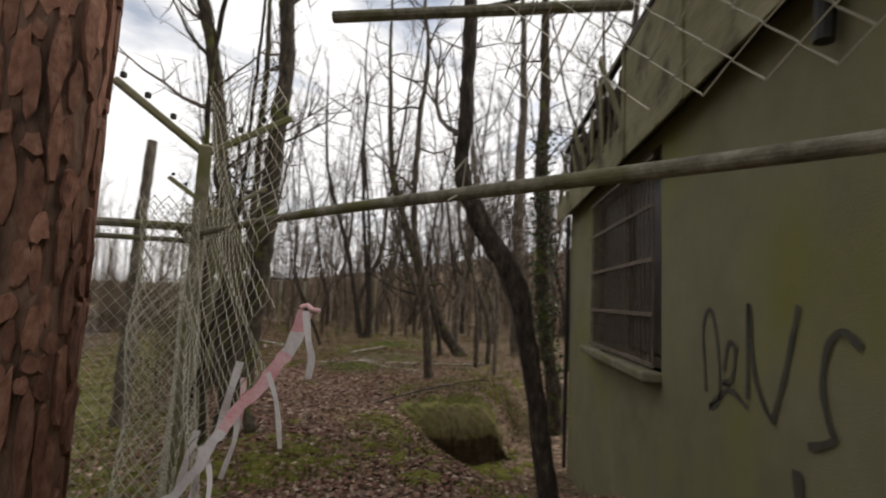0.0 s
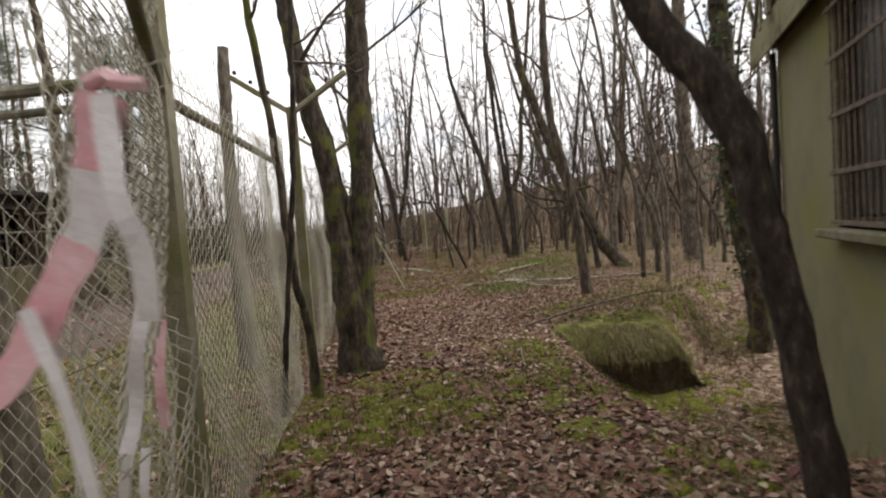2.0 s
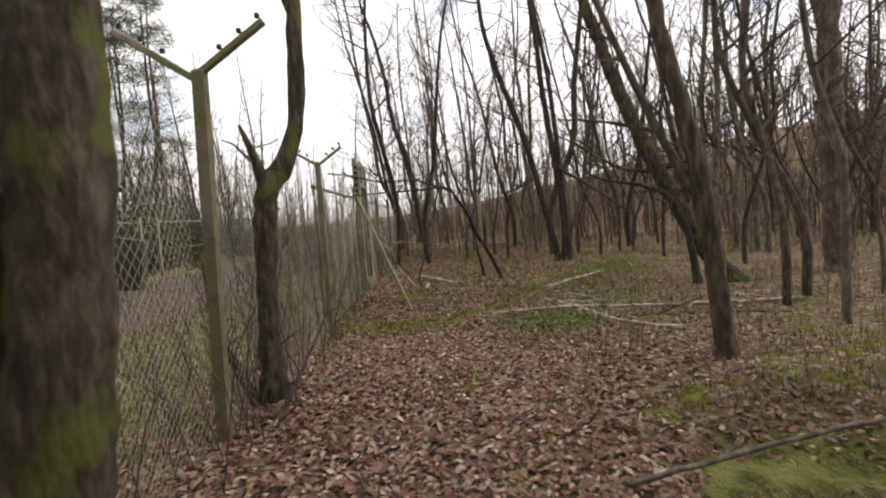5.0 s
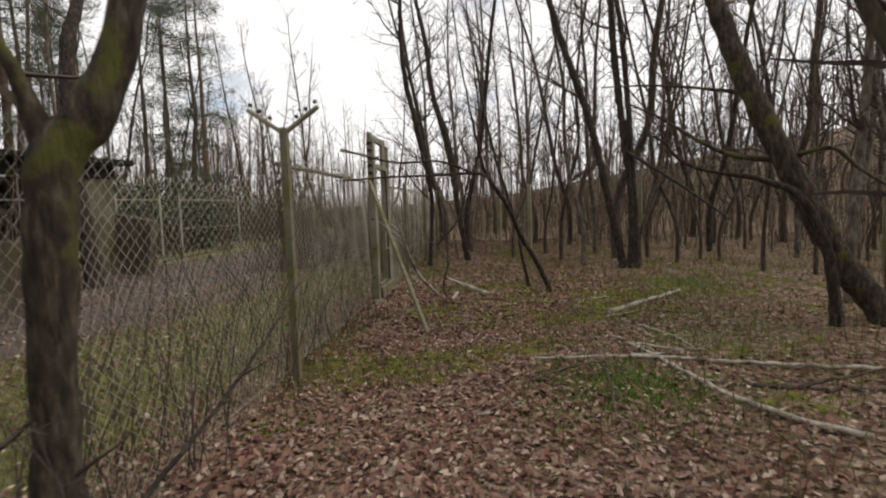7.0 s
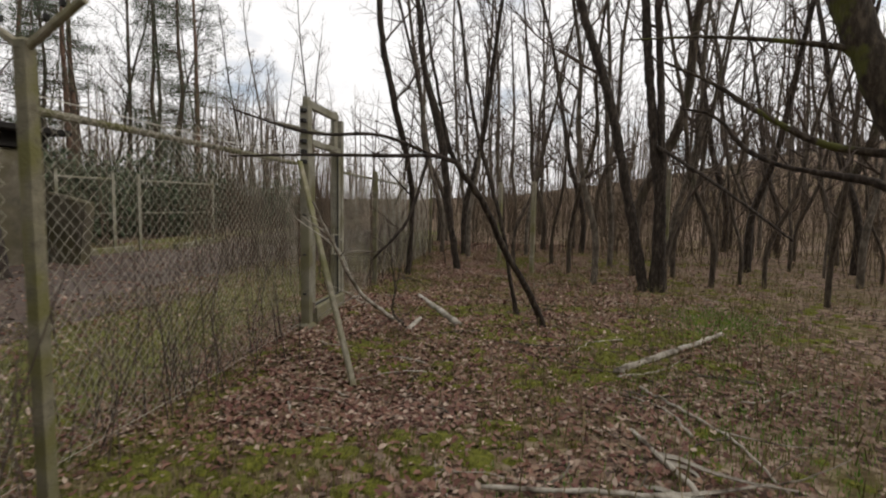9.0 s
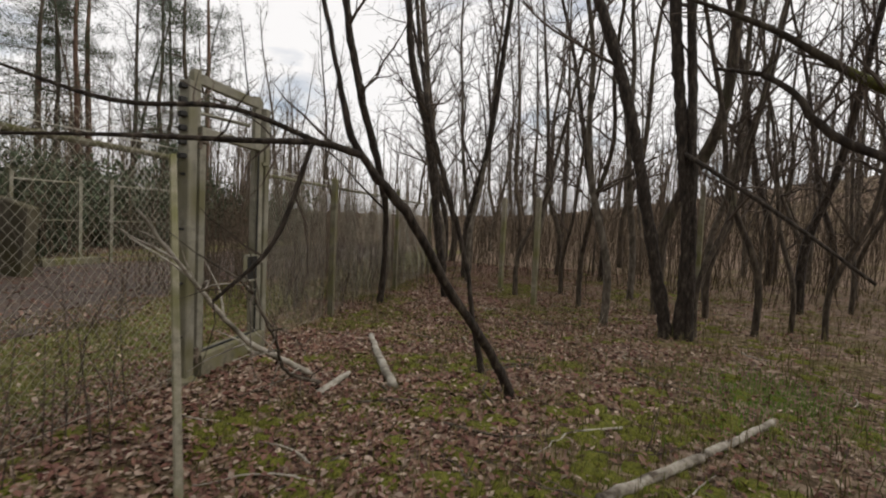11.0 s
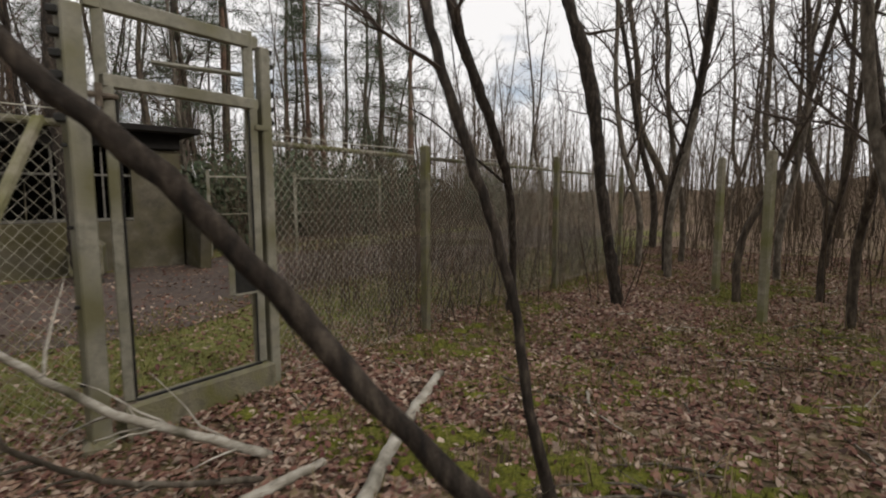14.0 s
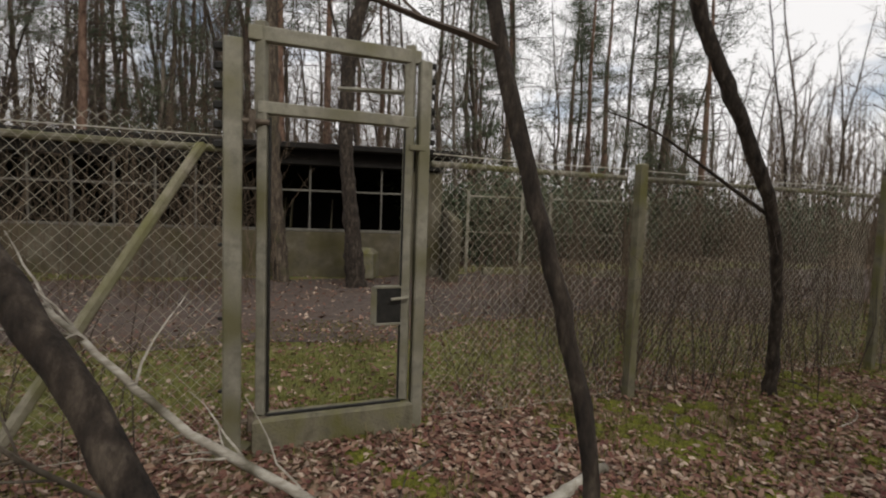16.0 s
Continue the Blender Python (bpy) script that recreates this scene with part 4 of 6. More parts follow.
SNAG = [(-3.49, 7.88, 0.0, 0.045), (-3.58, 7.77, 0.36, 0.034), (-3.64, 7.68, 0.67, 0.026), (-3.66, 7.66, 1.01, 0.018), (-3.67, 7.64, 1.17, 0.009)]
hero_tree("dark tree whose limb arches over the path", [[(-0.62, 13.72, 0.0, 0.055), (-0.72, 13.70, 0.8, 0.050), (-0.95, 13.68, 1.35, 0.042), (-1.35, 13.66, 1.58, 0.030), (-1.81, 13.63, 1.68, 0.017), (-2.03, 13.64, 1.78, 0.018), (-2.18, 13.65, 1.92, 0.018), (-2.25, 13.65, 2.03, 0.014), (-2.38, 13.66, 2.12, 0.011), (-2.57, 13.67, 2.17, 0.007)]], 2.2, BARK_DARK, 5, length=0.6, first=0.55)
hero_tree("dark crooked tree with a grey upper trunk beside the shed", [[(0.86, 4.16, -0.10, 0.061), (0.76, 4.16, 0.71, 0.061), (0.67, 4.17, 1.22, 0.066), (0.57, 4.19, 1.62, 0.074), (0.36, 4.21, 1.96, 0.071), (0.20, 4.22, 2.30, 0.056), (0.20, 4.22, 2.80, 0.052), (0.21, 4.22, 3.40, 0.049), (0.20, 4.22, 3.92, 0.046)]], 8.0, BARK_DARK, 12)
hero_tree("straight grey tree at the edge of the path", [[(-0.49, 9.64, 0.0, 0.082), (-0.52, 9.62, 0.40, 0.074), (-0.56, 9.62, 0.94, 0.076), (-0.64, 9.63, 1.54, 0.072), (-0.73, 9.64, 2.0, 0.068), (-0.86, 9.65, 2.6, 0.062)]], 9.5, BARK, 11,
          extra=[[(-0.60, 9.62, 1.20, 0.040), (-0.86, 9.70, 1.75, 0.034), (-1.12, 9.80, 2.40, 0.030), (-1.40, 9.90, 3.20, 0.024), (-1.60, 9.95, 4.10, 0.018)]])
hero_tree("stout leaning tree with moss on its bowed trunk", [[(-0.13, 14.0, 0.0, 0.150), (-0.24, 14.0, 0.18, 0.140), (-0.59, 14.0, 0.70, 0.130), (-0.85, 14.0, 1.25, 0.125), (-1.25, 14.0, 2.15, 0.120), (-1.63, 14.0, 3.13, 0.110), (-1.90, 14.0, 4.00, 0.095)]], 10.0, BARK_MOSS, 12, sides=12,
          extra=[[(-1.17, 14.00, 1.78, 0.034), (-1.61, 13.95, 1.87, 0.028), (-2.01, 13.90, 2.11, 0.022), (-2.36, 13.85, 2.37, 0.016), (-2.73, 13.80, 2.58, 0.010)], [(-1.00, 14.00, 1.81, 0.034), (-0.87, 13.95, 1.85, 0.029), (-0.67, 13.90, 1.86, 0.023), (-0.47, 13.85, 1.64, 0.018), (-0.26, 13.80, 1.46, 0.012)], [(-1.45, 14.00, 2.54, 0.026), (-1.87, 13.95, 2.65, 0.020), (-2.43, 13.90, 2.76, 0.013), (-3.04, 13.85, 2.82, 0.007)]])
hero_tree("old double-trunked mossy tree growing against the fence", [[(-2.10, 5.86, 0.0, 0.165), (-2.16, 5.85, 0.69, 0.13), (-2.20, 5.84, 1.25, 0.10), (-2.24, 5.82, 1.77, 0.095), (-2.33, 5.75, 2.34, 0.095), (-2.39, 5.71, 2.66, 0.080)], [(-2.12, 5.89, 0.18, 0.15), (-2.08, 5.95, 0.88, 0.12), (-2.03, 5.99, 1.41, 0.105), (-2.01, 6.00, 1.92, 0.105), (-1.99, 6.02, 2.59, 0.10)]], (7.5, 10.5), BARK_MOSS, 11, sides=14)
hero_tree("mossy forked tree on the fence line", [[(-3.43, 7.97, 0.0, 0.10), (-3.44, 7.96, 0.49, 0.078), (-3.42, 7.98, 1.08, 0.075), (-3.39, 8.02, 1.58, 0.085), (-3.31, 8.13, 1.77, 0.070), (-3.25, 8.22, 2.11, 0.062), (-3.23, 8.25, 2.56, 0.060)]], 8.0, BARK_MOSS, 10,
          extra=[[(-3.40, 8.01, 1.58, 0.052), (-3.43, 7.97, 1.79, 0.034), (-3.48, 7.90, 2.03, 0.012)], SNAG])
hero_tree("black leaning tree reaching across to the gate", [[(-3.96, 14.39, 0.00, 0.036), (-4.00, 14.15, 0.44, 0.035), (-4.11, 13.74, 0.94, 0.033), (-4.16, 13.41, 1.37, 0.031), (-4.26, 13.02, 1.76, 0.025), (-4.32, 12.92, 2.10, 0.016), (-4.36, 12.84, 2.49, 0.013), (-4.40, 12.80, 2.78, 0.011)]], 4.6, BARK_DARK, 4, length=0.9, first=0.7,
          extra=[[(-4.25, 13.02, 1.75, 0.024), (-4.34, 12.80, 1.79, 0.019), (-4.54, 12.50, 1.77, 0.015), (-4.97, 12.01, 1.75, 0.011), (-5.40, 11.60, 1.72, 0.006)], [(-4.34, 12.80, 1.79, 0.016), (-4.60, 12.42, 1.93, 0.014), (-4.97, 12.01, 1.92, 0.012), (-5.40, 11.60, 2.08, 0.007)], [(-4.36, 12.76, 1.78, 0.013), (-4.45, 12.60, 1.24, 0.014), (-4.62, 12.36, 0.92, 0.009)]])
hero_tree("slender dark stem beside the leaning tree", [[(-4.42, 14.71, 0.0, 0.028), (-4.47, 14.63, 0.5, 0.023), (-4.54, 14.58, 1.0, 0.022), (-4.62, 14.45, 1.5, 0.023), (-4.74, 14.33, 2.0, 0.022), (-4.86, 14.27, 2.6, 0.020)]], 5.5, BARK_DARK, 8, length=1.0)
hero_tree("three-stemmed dark tree rising from one stool", [[(-3.65, 17.89, 0.01, 0.074), (-3.78, 17.86, 0.73, 0.076), (-4.01, 17.81, 1.82, 0.074), (-4.30, 17.74, 3.14, 0.074), (-4.72, 17.64, 4.42, 0.070)], [(-3.51, 17.92, -0.10, 0.078), (-3.49, 17.93, 1.33, 0.069), (-3.66, 17.89, 2.89, 0.070), (-3.81, 17.85, 4.30, 0.069)], [(-3.39, 17.95, -0.10, 0.062), (-3.44, 17.94, 1.48, 0.058), (-3.53, 17.92, 2.88, 0.056), (-3.63, 17.89, 4.27, 0.055)]], (9, 11, 10), BARK_DARK, 9, length=2.2,
          extra=[[(-3.62, 17.90, 2.40, 0.031), (-3.10, 17.60, 2.05, 0.027), (-2.40, 17.30, 1.55, 0.022), (-1.70, 17.00, 1.00, 0.016)]])
hero_tree("slim bowed tree in front of the fence mesh", [[(-7.60, 16.72, 0.00, 0.048), (-7.50, 16.66, 0.8, 0.042), (-7.36, 16.50, 1.5, 0.046), (-7.24, 16.16, 2.2, 0.052), (-7.22, 15.80, 3.0, 0.054), (-7.30, 15.60, 3.9, 0.050)]], 9.0, BARK_DARK, 9,
          extra=[[(-7.36, 16.50, 1.50, 0.016), (-7.45, 16.05, 1.85, 0.013), (-7.42, 15.60, 2.15, 0.009), (-7.40, 15.20, 2.30, 0.005)]])
hero_tree("dark slender tree at the thicket's edge", [[(-7.52, 18.31, 0.0, 0.062), (-7.66, 18.16, 1.31, 0.070), (-7.76, 18.06, 2.47, 0.085), (-7.88, 17.94, 3.29, 0.088), (-7.97, 17.84, 3.65, 0.070)]], 9.0, BARK_DARK, 10)
hero_tree("tall dark tree before the derelict hut", [[(-12.40, 12.00, 0.0, 0.165), (-12.36, 11.85, 1.65, 0.135), (-12.34, 11.75, 3.1, 0.125), (-12.38, 11.87, 4.6, 0.13), (-12.44, 12.10, 5.4, 0.10)]], 11.0, BARK_DARK, 10, length=2.6)
hero_tree("straight grey tree before the derelict hut", [[(-12.78, 10.42, 0.0, 0.14), (-12.72, 10.27, 2.15, 0.125), (-12.69, 10.20, 5.26, 0.105)]], 11.0, BARK, 10, length=2.2)
hero_tree("grey speckled birch beyond the bank", [[(1.41, 15.20, -0.1, 0.165), (1.37, 15.20, 2.31, 0.165), (1.35, 15.21, 5.24, 0.15)]], 12.0, BARK_GREY, 10, length=2.2)
ivy_tree = hero_tree("ivy-clad leaning tree behind the shed corner", [[(1.66, 9.6, -0.05, 0.11), (1.52, 9.64, 0.75, 0.11), (1.42, 9.66, 1.8, 0.125), (1.40, 9.66, 3.1, 0.13)]], 9.0, BARK_MOSS, 9)
hero_tree("dark thin sapling pressed against the wire", [[(-2.03, 4.73, 0.0, 0.019), (-1.82, 4.59, 0.8, 0.018), (-1.62, 4.49, 1.6, 0.017), (-1.50, 4.42, 2.4, 0.016)]], 5.0, BARK_DARK, 6, length=0.8, sides=8)
hero_tree("mossy sapling leaning by the fence post", [[(*along(2.12, -0.05), 0.0, 0.032), (*along(2.05, -0.03), 0.6, 0.030), (*along(1.86, 0.0), 1.0, 0.028), (*along(1.80, 0.05), 1.9, 0.026), (*along(1.66, 0.1), 2.6, 0.024)]], 6.0, BARK_MOSS, 6, length=0.9, sides=8)
hero_tree("bare grey tree behind the corner post", [[(*along(1.0, 1.2), 0.0, 0.075), (*along(0.9, 1.25), 1.4, 0.07), (*along(0.7, 1.3), 2.4, 0.065), (*along(0.9, 1.5), 3.2, 0.06)]], 8.0, BARK_GREY, 10)
hero_tree("broken grey snag behind the corner post", [[(*along(3.2, 0.75), 0.0, 0.07), (*along(3.2, 0.75), 1.8, 0.06), (*along(3.2, 0.72), 3.0, 0.05)]], 3.0, BARK_GREY, 0)


# ivy leaves on the clad tree
def leaf_cloud(n, centre, spread, size, rng, hang=0.0):
    g = Geo()
    c = centre + rng.normal(size=(n, 3)) * spread
    a = rng.normal(size=(n, 3))
    a /= np.linalg.norm(a, axis=1)[:, None]
    b = np.cross(a, rng.normal(size=(n, 3)))
    b /= np.linalg.norm(b, axis=1)[:, None]
    s = (size * rng.uniform(0.6, 1.4, n))[:, None]
    v = np.stack([c - a * s, c + b * s * 0.7, c + a * s, c - b * s * 0.7], 1).reshape(-1, 3)
    i = np.arange(n) * 4
    return g.put(v, np.stack([i, i + 1, i + 2, i + 3], 1).tolist())


hs = TREES.uniform(0.2, 4.5, 1400)
lc = np.stack([np.interp(hs, (0, 0.75, 1.8, 3.1, 5), (1.66, 1.52, 1.42, 1.40, 1.38)), np.full(1400, 9.64), hs], 1)
part("ivy", leaf_cloud(1400, lc, np.array((0.12, 0.12, 0.02)), 0.035, TREES), IVY, ivy_tree, "dark glossy ivy leaves")


# scaly pine beside the cut fence
def near_pine():
    t = thing("pine_tree", (-0.89, 1.95, 0.0), "big red-brown pine with deeply plated bark", "tree")
    rng = np.random.default_rng(4)
    st = spline([(-0.86, 1.97, -0.2, 0.19), (-0.862, 1.97, 0.4, 0.160), (-0.87, 1.965, 1.4, 0.158), (-0.865, 1.97, 2.6, 0.152), (-0.86, 2.0, 6.0, 0.12), (-0.84, 2.0, 10.0, 0.08)], 0.08)
    part("trunk", Geo().tube(st[:, :3], st[:, 3] - 0.012, 18, 0.02, rng), BARK_PINE, t, smooth=True)
    g = Geo()
    # bark plates: long uneven scales in staggered columns
    for col in range(22):
        z = -0.1 + rng.uniform(0, 0.1)
        while z < 3.4:
            h = rng.uniform(0.04, 0.16) if rng.uniform() < 0.6 else rng.uniform(0.14, 0.28)
            c = st[np.argmin(abs(st[:, 2] - z - h / 2))]
            a0 = (col + rng.uniform(-0.35, 0.35)) * 2 * math.pi / 22
            wd = 2 * math.pi / 22 * rng.uniform(0.75, 1.35)
            r = c[3] + rng.uniform(-0.009, 0.004)
            ring = []
            for q in range(11):
                t_ = 2 * math.pi * q / 11
                k = rng.uniform(0.62, 1.12)
                ring.append((0.5 * math.cos(t_) * k, h / 2 + h * 0.52 * math.sin(t_) * k))
            lo, hi = [], []
            tip = rng.uniform(-0.006, 0.006)
            for u, e in ring:
                an = a0 + u * wd
                lo.append((c[0] + math.cos(an) * (r - 0.018), c[1] + math.sin(an) * (r - 0.018), z + e))
                an2, e2 = a0 + u * wd * 0.90, h / 2 + (e - h / 2) * 0.92
                rr = r + 0.001 + tip * (e2 / h - 0.5)
                hi.append((c[0] + math.cos(an2) * rr, c[1] + math.sin(an2) * rr, z + e2))
            m = len(ring)
            g.put(lo + hi, [tuple(range(m, 2 * m))] + [(i, (i + 1) % m, m + (i + 1) % m, m + i) for i in range(m)])
            z += h * rng.uniform(0.72, 0.98)
    tagged(part("bark", g, PINE_PLATE, t, "flaking red-brown bark plates"), kind="stuff")
    cg = Geo()
    part("dead_limb", Geo().tube(spline([(-0.83, 2.0, 2.42, 0.018), (-0.62, 2.15, 2.52, 0.016), (-0.40, 2.30, 2.66, 0.013)], 0.06)[:, :3], 0.015, 7), BARK_GREY, t)
    crown(cg, st, rng, 14, 0.6, 2.0, 0.03, 5)
    part("crown", cg, TWIG, t)
    return t


near_pine()


# bare background trees: a few kinds, each copied with a turn of its own
def bare_kind(k):
    rng = np.random.default_rng(100 + k)
    h = (9.5, 11.5, 8.0, 12.5, 7.0, 10.0, 13.0, 6.0)[k]
    r = (0.062, 0.078, 0.046, 0.092, 0.036, 0.056, 0.085, 0.032)[k]
    lean = rng.normal(size=2) * (0.10 if k != 4 else 0.22)
    z = np.linspace(-0.2, h, 9)
    wob = np.cumsum(rng.normal(size=(9, 2)) * 0.06, axis=0)
    pts = np.stack([lean[0] * z + wob[:, 0], lean[1] * z + wob[:, 1], z, r * (1.15 - 1.0 * z / (h + 0.9))], 1)
    pts[:2, :2] = 0
    c = spline(pts, 0.35)
    t = thing("tree", (0, 0, 0), ("slender bare grey-brown birch tree in winter", "bare dark alder tree with upswept limbs", "thin bare sapling in the winter wood", "tall bare brown tree with fine twigs", "leaning thin bare tree in the thicket", "bare grey tree with sparse limbs", "tall bare dark tree of the wood", "small bare crooked sapling")[k], "tree", "bare winter trees")
    part("trunk", Geo().tube(c[:, :3], np.maximum(c[:, 3], 0.006), 7, 0.04, rng), (BARK_GREY, BARK_DARK, BARK, BARK, BARK, BARK_GREY, BARK, BARK_GREY)[k], t, smooth=True)
    g = Geo()
    crown(g, c, rng, (17, 18, 12, 20, 10, 16, 20, 10)[k], 0.22, (1.7, 2.3, 1.2, 2.5, 1.2, 1.9, 2.5, 1.0)[k], 0.024, 10, 0.9, fine=2)
    part("crown", g, TWIG, t)
    return t


KINDS = [bare_kind(k) for k in range(8)]
USED = set()


def plant(k, x, y, turn, size=1.0):
    m = Matrix.Translation((x, y, gzf(x, y))) @ Matrix.Rotation(turn, 4, "Z")
    ob = KINDS[k]
    if k not in USED:
        USED.add(k)
        ob.matrix_basis = m @ Matrix.Diagonal((size, size, size, 1))
        return ob
    s = ob.scale.copy()
    ob.scale = (size, size, size)
    c = copy_thing(ob, m)
    ob.scale = s
    return c


PLANT = np.random.default_rng(33)
spots = []


def free(x, y, gap):
    s = (x + 1.107) * -0.4529 + (y - 3.191) * 0.8916
    w = (x + 1.107) * -0.8916 + (y - 3.191) * -0.4529
    if 0.3 < w < 13 and -6 < s < 34:                 # the yard stays open
        return False
    if -3.2 < w < 0.6 and -4 < s < 15.5:             # the walked strip
        return False
    if x > -0.2 and x < 6.8 and y < 8.6:             # the shed
        return False
    if x > -3 and y < 8.2:
        return False
    if math.hypot(x + 3.3, y - 14.2) < 3.4 or math.hypot(x + 2.2, y - 11.2) < 2.4:
        return False
    return all(math.hypot(x - a, y - b) > gap for a, b in spots)


made = 0
while made < 130:
    r = 3.5 + 34 * PLANT.uniform() ** 0.8
    a = radians(PLANT.uniform(-62, 70))
    x, y = -2.3 - r * math.sin(a), 11.5 + r * math.cos(a)
    if not free(x, y, 0.75):
        made += 0.02
        continue
    spots.append((x, y))
    k = int(PLANT.choice((0, 1, 2, 3, 4, 5, 6, 7), p=(0.16, 0.13, 0.14, 0.12, 0.15, 0.12, 0.08, 0.10)))
    plant(k, x, y, PLANT.uniform(0, 6.28), PLANT.uniform(0.8, 1.2))
    made += 1
for x, y, k in ((2.4, 12.5, 1), (3.4, 14.0, 3), (0.3, 12.4, 2), (2.9, 10.6, 6), (-0.3, 15.5, 0), (0.8, 18.0, 5), (4.6, 17.0, 1), (-2.0, 19.4, 4), (-5.6, 19.8, 2), (-6.4, 20.8, 4), (-7.0, 20.0, 2), (-5.2, 21.5, 0), (-8.6, 20.6, 5)):
    plant(k, x, y, PLANT.uniform(0, 6.28), 1.0)


for _ in range(44):
    x, y = PLANT.uniform(-3.6, 5.5), PLANT.uniform(11.5, 30)
    if free(x, y, 0.7):
        spots.append((x, y))
        plant(int(PLANT.choice((2, 4, 7, 4))), x, y, PLANT.uniform(0, 6.28), PLANT.uniform(0.8, 1.25))


# pines behind the yard
def pine_kind(k):
    rng = np.random.default_rng(300 + k)
    h = (15.0, 17.5, 13.0)[k]
    t = thing("pine_tree", (0, 0, 0), ("tall thin pine with sparse dark needles", "tall pine with a ragged dark crown", "young pine with drooping needled boughs")[k], "pine", "yard pines")
    z = np.linspace(-0.2, h, 10)
    wob = np.cumsum(rng.normal(size=(10, 2)) * 0.06, axis=0)
    c = spline(np.stack([wob[:, 0], wob[:, 1], z, (0.16, 0.18, 0.13)[k] * (1.08 - z / (h + 0.5))], 1), 0.4)
    part("trunk", Geo().tube(c[:, :3], np.maximum(c[:, 3], 0.01), 8, 0.03, rng), BARK_PINE if k < 2 else BARK, t, smooth=True)
    g, cen = Geo(), []
    for q in range((44, 48, 60)[k]):
        f = rng.uniform((0.22, 0.28, 0.10)[k], 0.99)
        i = min(int(f * len(c)), len(c) - 1)
        a = rng.uniform(0, 6.28)
        ln = (2.3, 2.6, 2.0)[k] * (1.1 - f) ** 0.7 * rng.uniform(0.5, 1.1) + 0.3
        lp = branch(g, c[i, :3], (math.cos(a), math.sin(a), 0.1), ln, 0.022, rng, 4, -0.02, 5, 0.12)
        if f > (0.42, 0.45, 0.15)[k]:
            for p in lp[2:]:
                cen.append(p + rng.normal(size=(6, 3)) * (0.20, 0.20, 0.12))
        for _ in range(2):
            j = rng.integers(1, len(lp))
            tp = branch(g, lp[j], rng.normal(size=3) + (math.cos(a), math.sin(a), 0), ln * 0.35, 0.008, rng, 3, -0.02, 3, 0.2)
            if f > (0.42, 0.45, 0.15)[k]:
                cen.append(tp[-1] + rng.normal(size=(5, 3)) * (0.15, 0.15, 0.10))
    tagged(part("branchwork", g, TWIG, t), kind="stuff")
    cen = np.concatenate(cen)
    n = len(cen)
    ng = Geo()
    for rep in range(5):
        a = rng.normal(size=(n, 3))
        a /= np.linalg.norm(a, axis=1)[:, None]
        b = np.cross(a, rng.normal(size=(n, 3)))
        b /= np.linalg.norm(b, axis=1)[:, None]
        cc = cen + rng.normal(size=(n, 3)) * 0.09
        v = np.stack([cc - a * 0.09 - b * 0.006, cc + a * 0.01 + b * 0.018, cc + a * 0.10], 1).reshape(-1, 3)
        i = np.arange(n) * 3
        ng.put(v, np.stack([i, i + 1, i + 2], 1).tolist())
    part("needles", ng, NEEDLE, t, "dark green needle tufts")
    return t


PINES = [pine_kind(k) for k in range(3)]
PUSED = set()
made = 0
while made < 56:
    s, w = PLANT.uniform(-16, 36), PLANT.uniform(10.5, 32)
    if made >= 40:
        s, w = PLANT.uniform(-5, 30), PLANT.uniform(11, 24)
    x, y = along(s, w)
    hx, hy = x + 13.6, y - 10.8
    if math.hypot(x + 15.2, y - 8.8) < 6.0 or any(math.hypot(x - a, y - b) < 1.6 for a, b in spots):
        made += 0.01
        continue
    spots.append((x, y))
    k = int(PLANT.integers(0, 3))
    m = Matrix.Translation((x, y, gzf(x, y))) @ Matrix.Rotation(PLANT.uniform(0, 6.28), 4, "Z")
    if k in PUSED:
        copy_thing(PINES[k], m)
    else:
        PUSED.add(k)
        PINES[k].matrix_basis = m
    made += 1
# bare trees between and behind the pines
made = 0
while made < 104:
    s, w = PLANT.uniform(-18, 38), PLANT.uniform(8.6, 34)
    if made >= 82:
        s, w = PLANT.uniform(-7, 10), PLANT.uniform(11, 28)
    x, y = along(s, w)
    if math.hypot(x + 15.2, y - 8.8) < 5.2 or any(math.hypot(x - a, y - b) < 1.0 for a, b in spots):
        made += 0.01
        continue
    spots.append((x, y))
    plant(int(PLANT.integers(0, 8)), x, y, PLANT.uniform(0, 6.28), PLANT.uniform(0.9, 1.3))
    made += 1


made = 0
while made < 74:
    s, w = PLANT.uniform(-14, 20), PLANT.uniform(14.5, 29)
    x, y = along(s, w)
    if math.hypot(x + 15.2, y - 8.8) < 4.4 or any(math.hypot(x - a, y - b) < 0.8 for a, b in spots):
        made += 0.02
        continue
    spots.append((x, y))
    plant(int(PLANT.choice((0, 1, 3, 5, 6))), x, y, PLANT.uniform(0, 6.28), PLANT.uniform(0.9, 1.3))
    made += 1


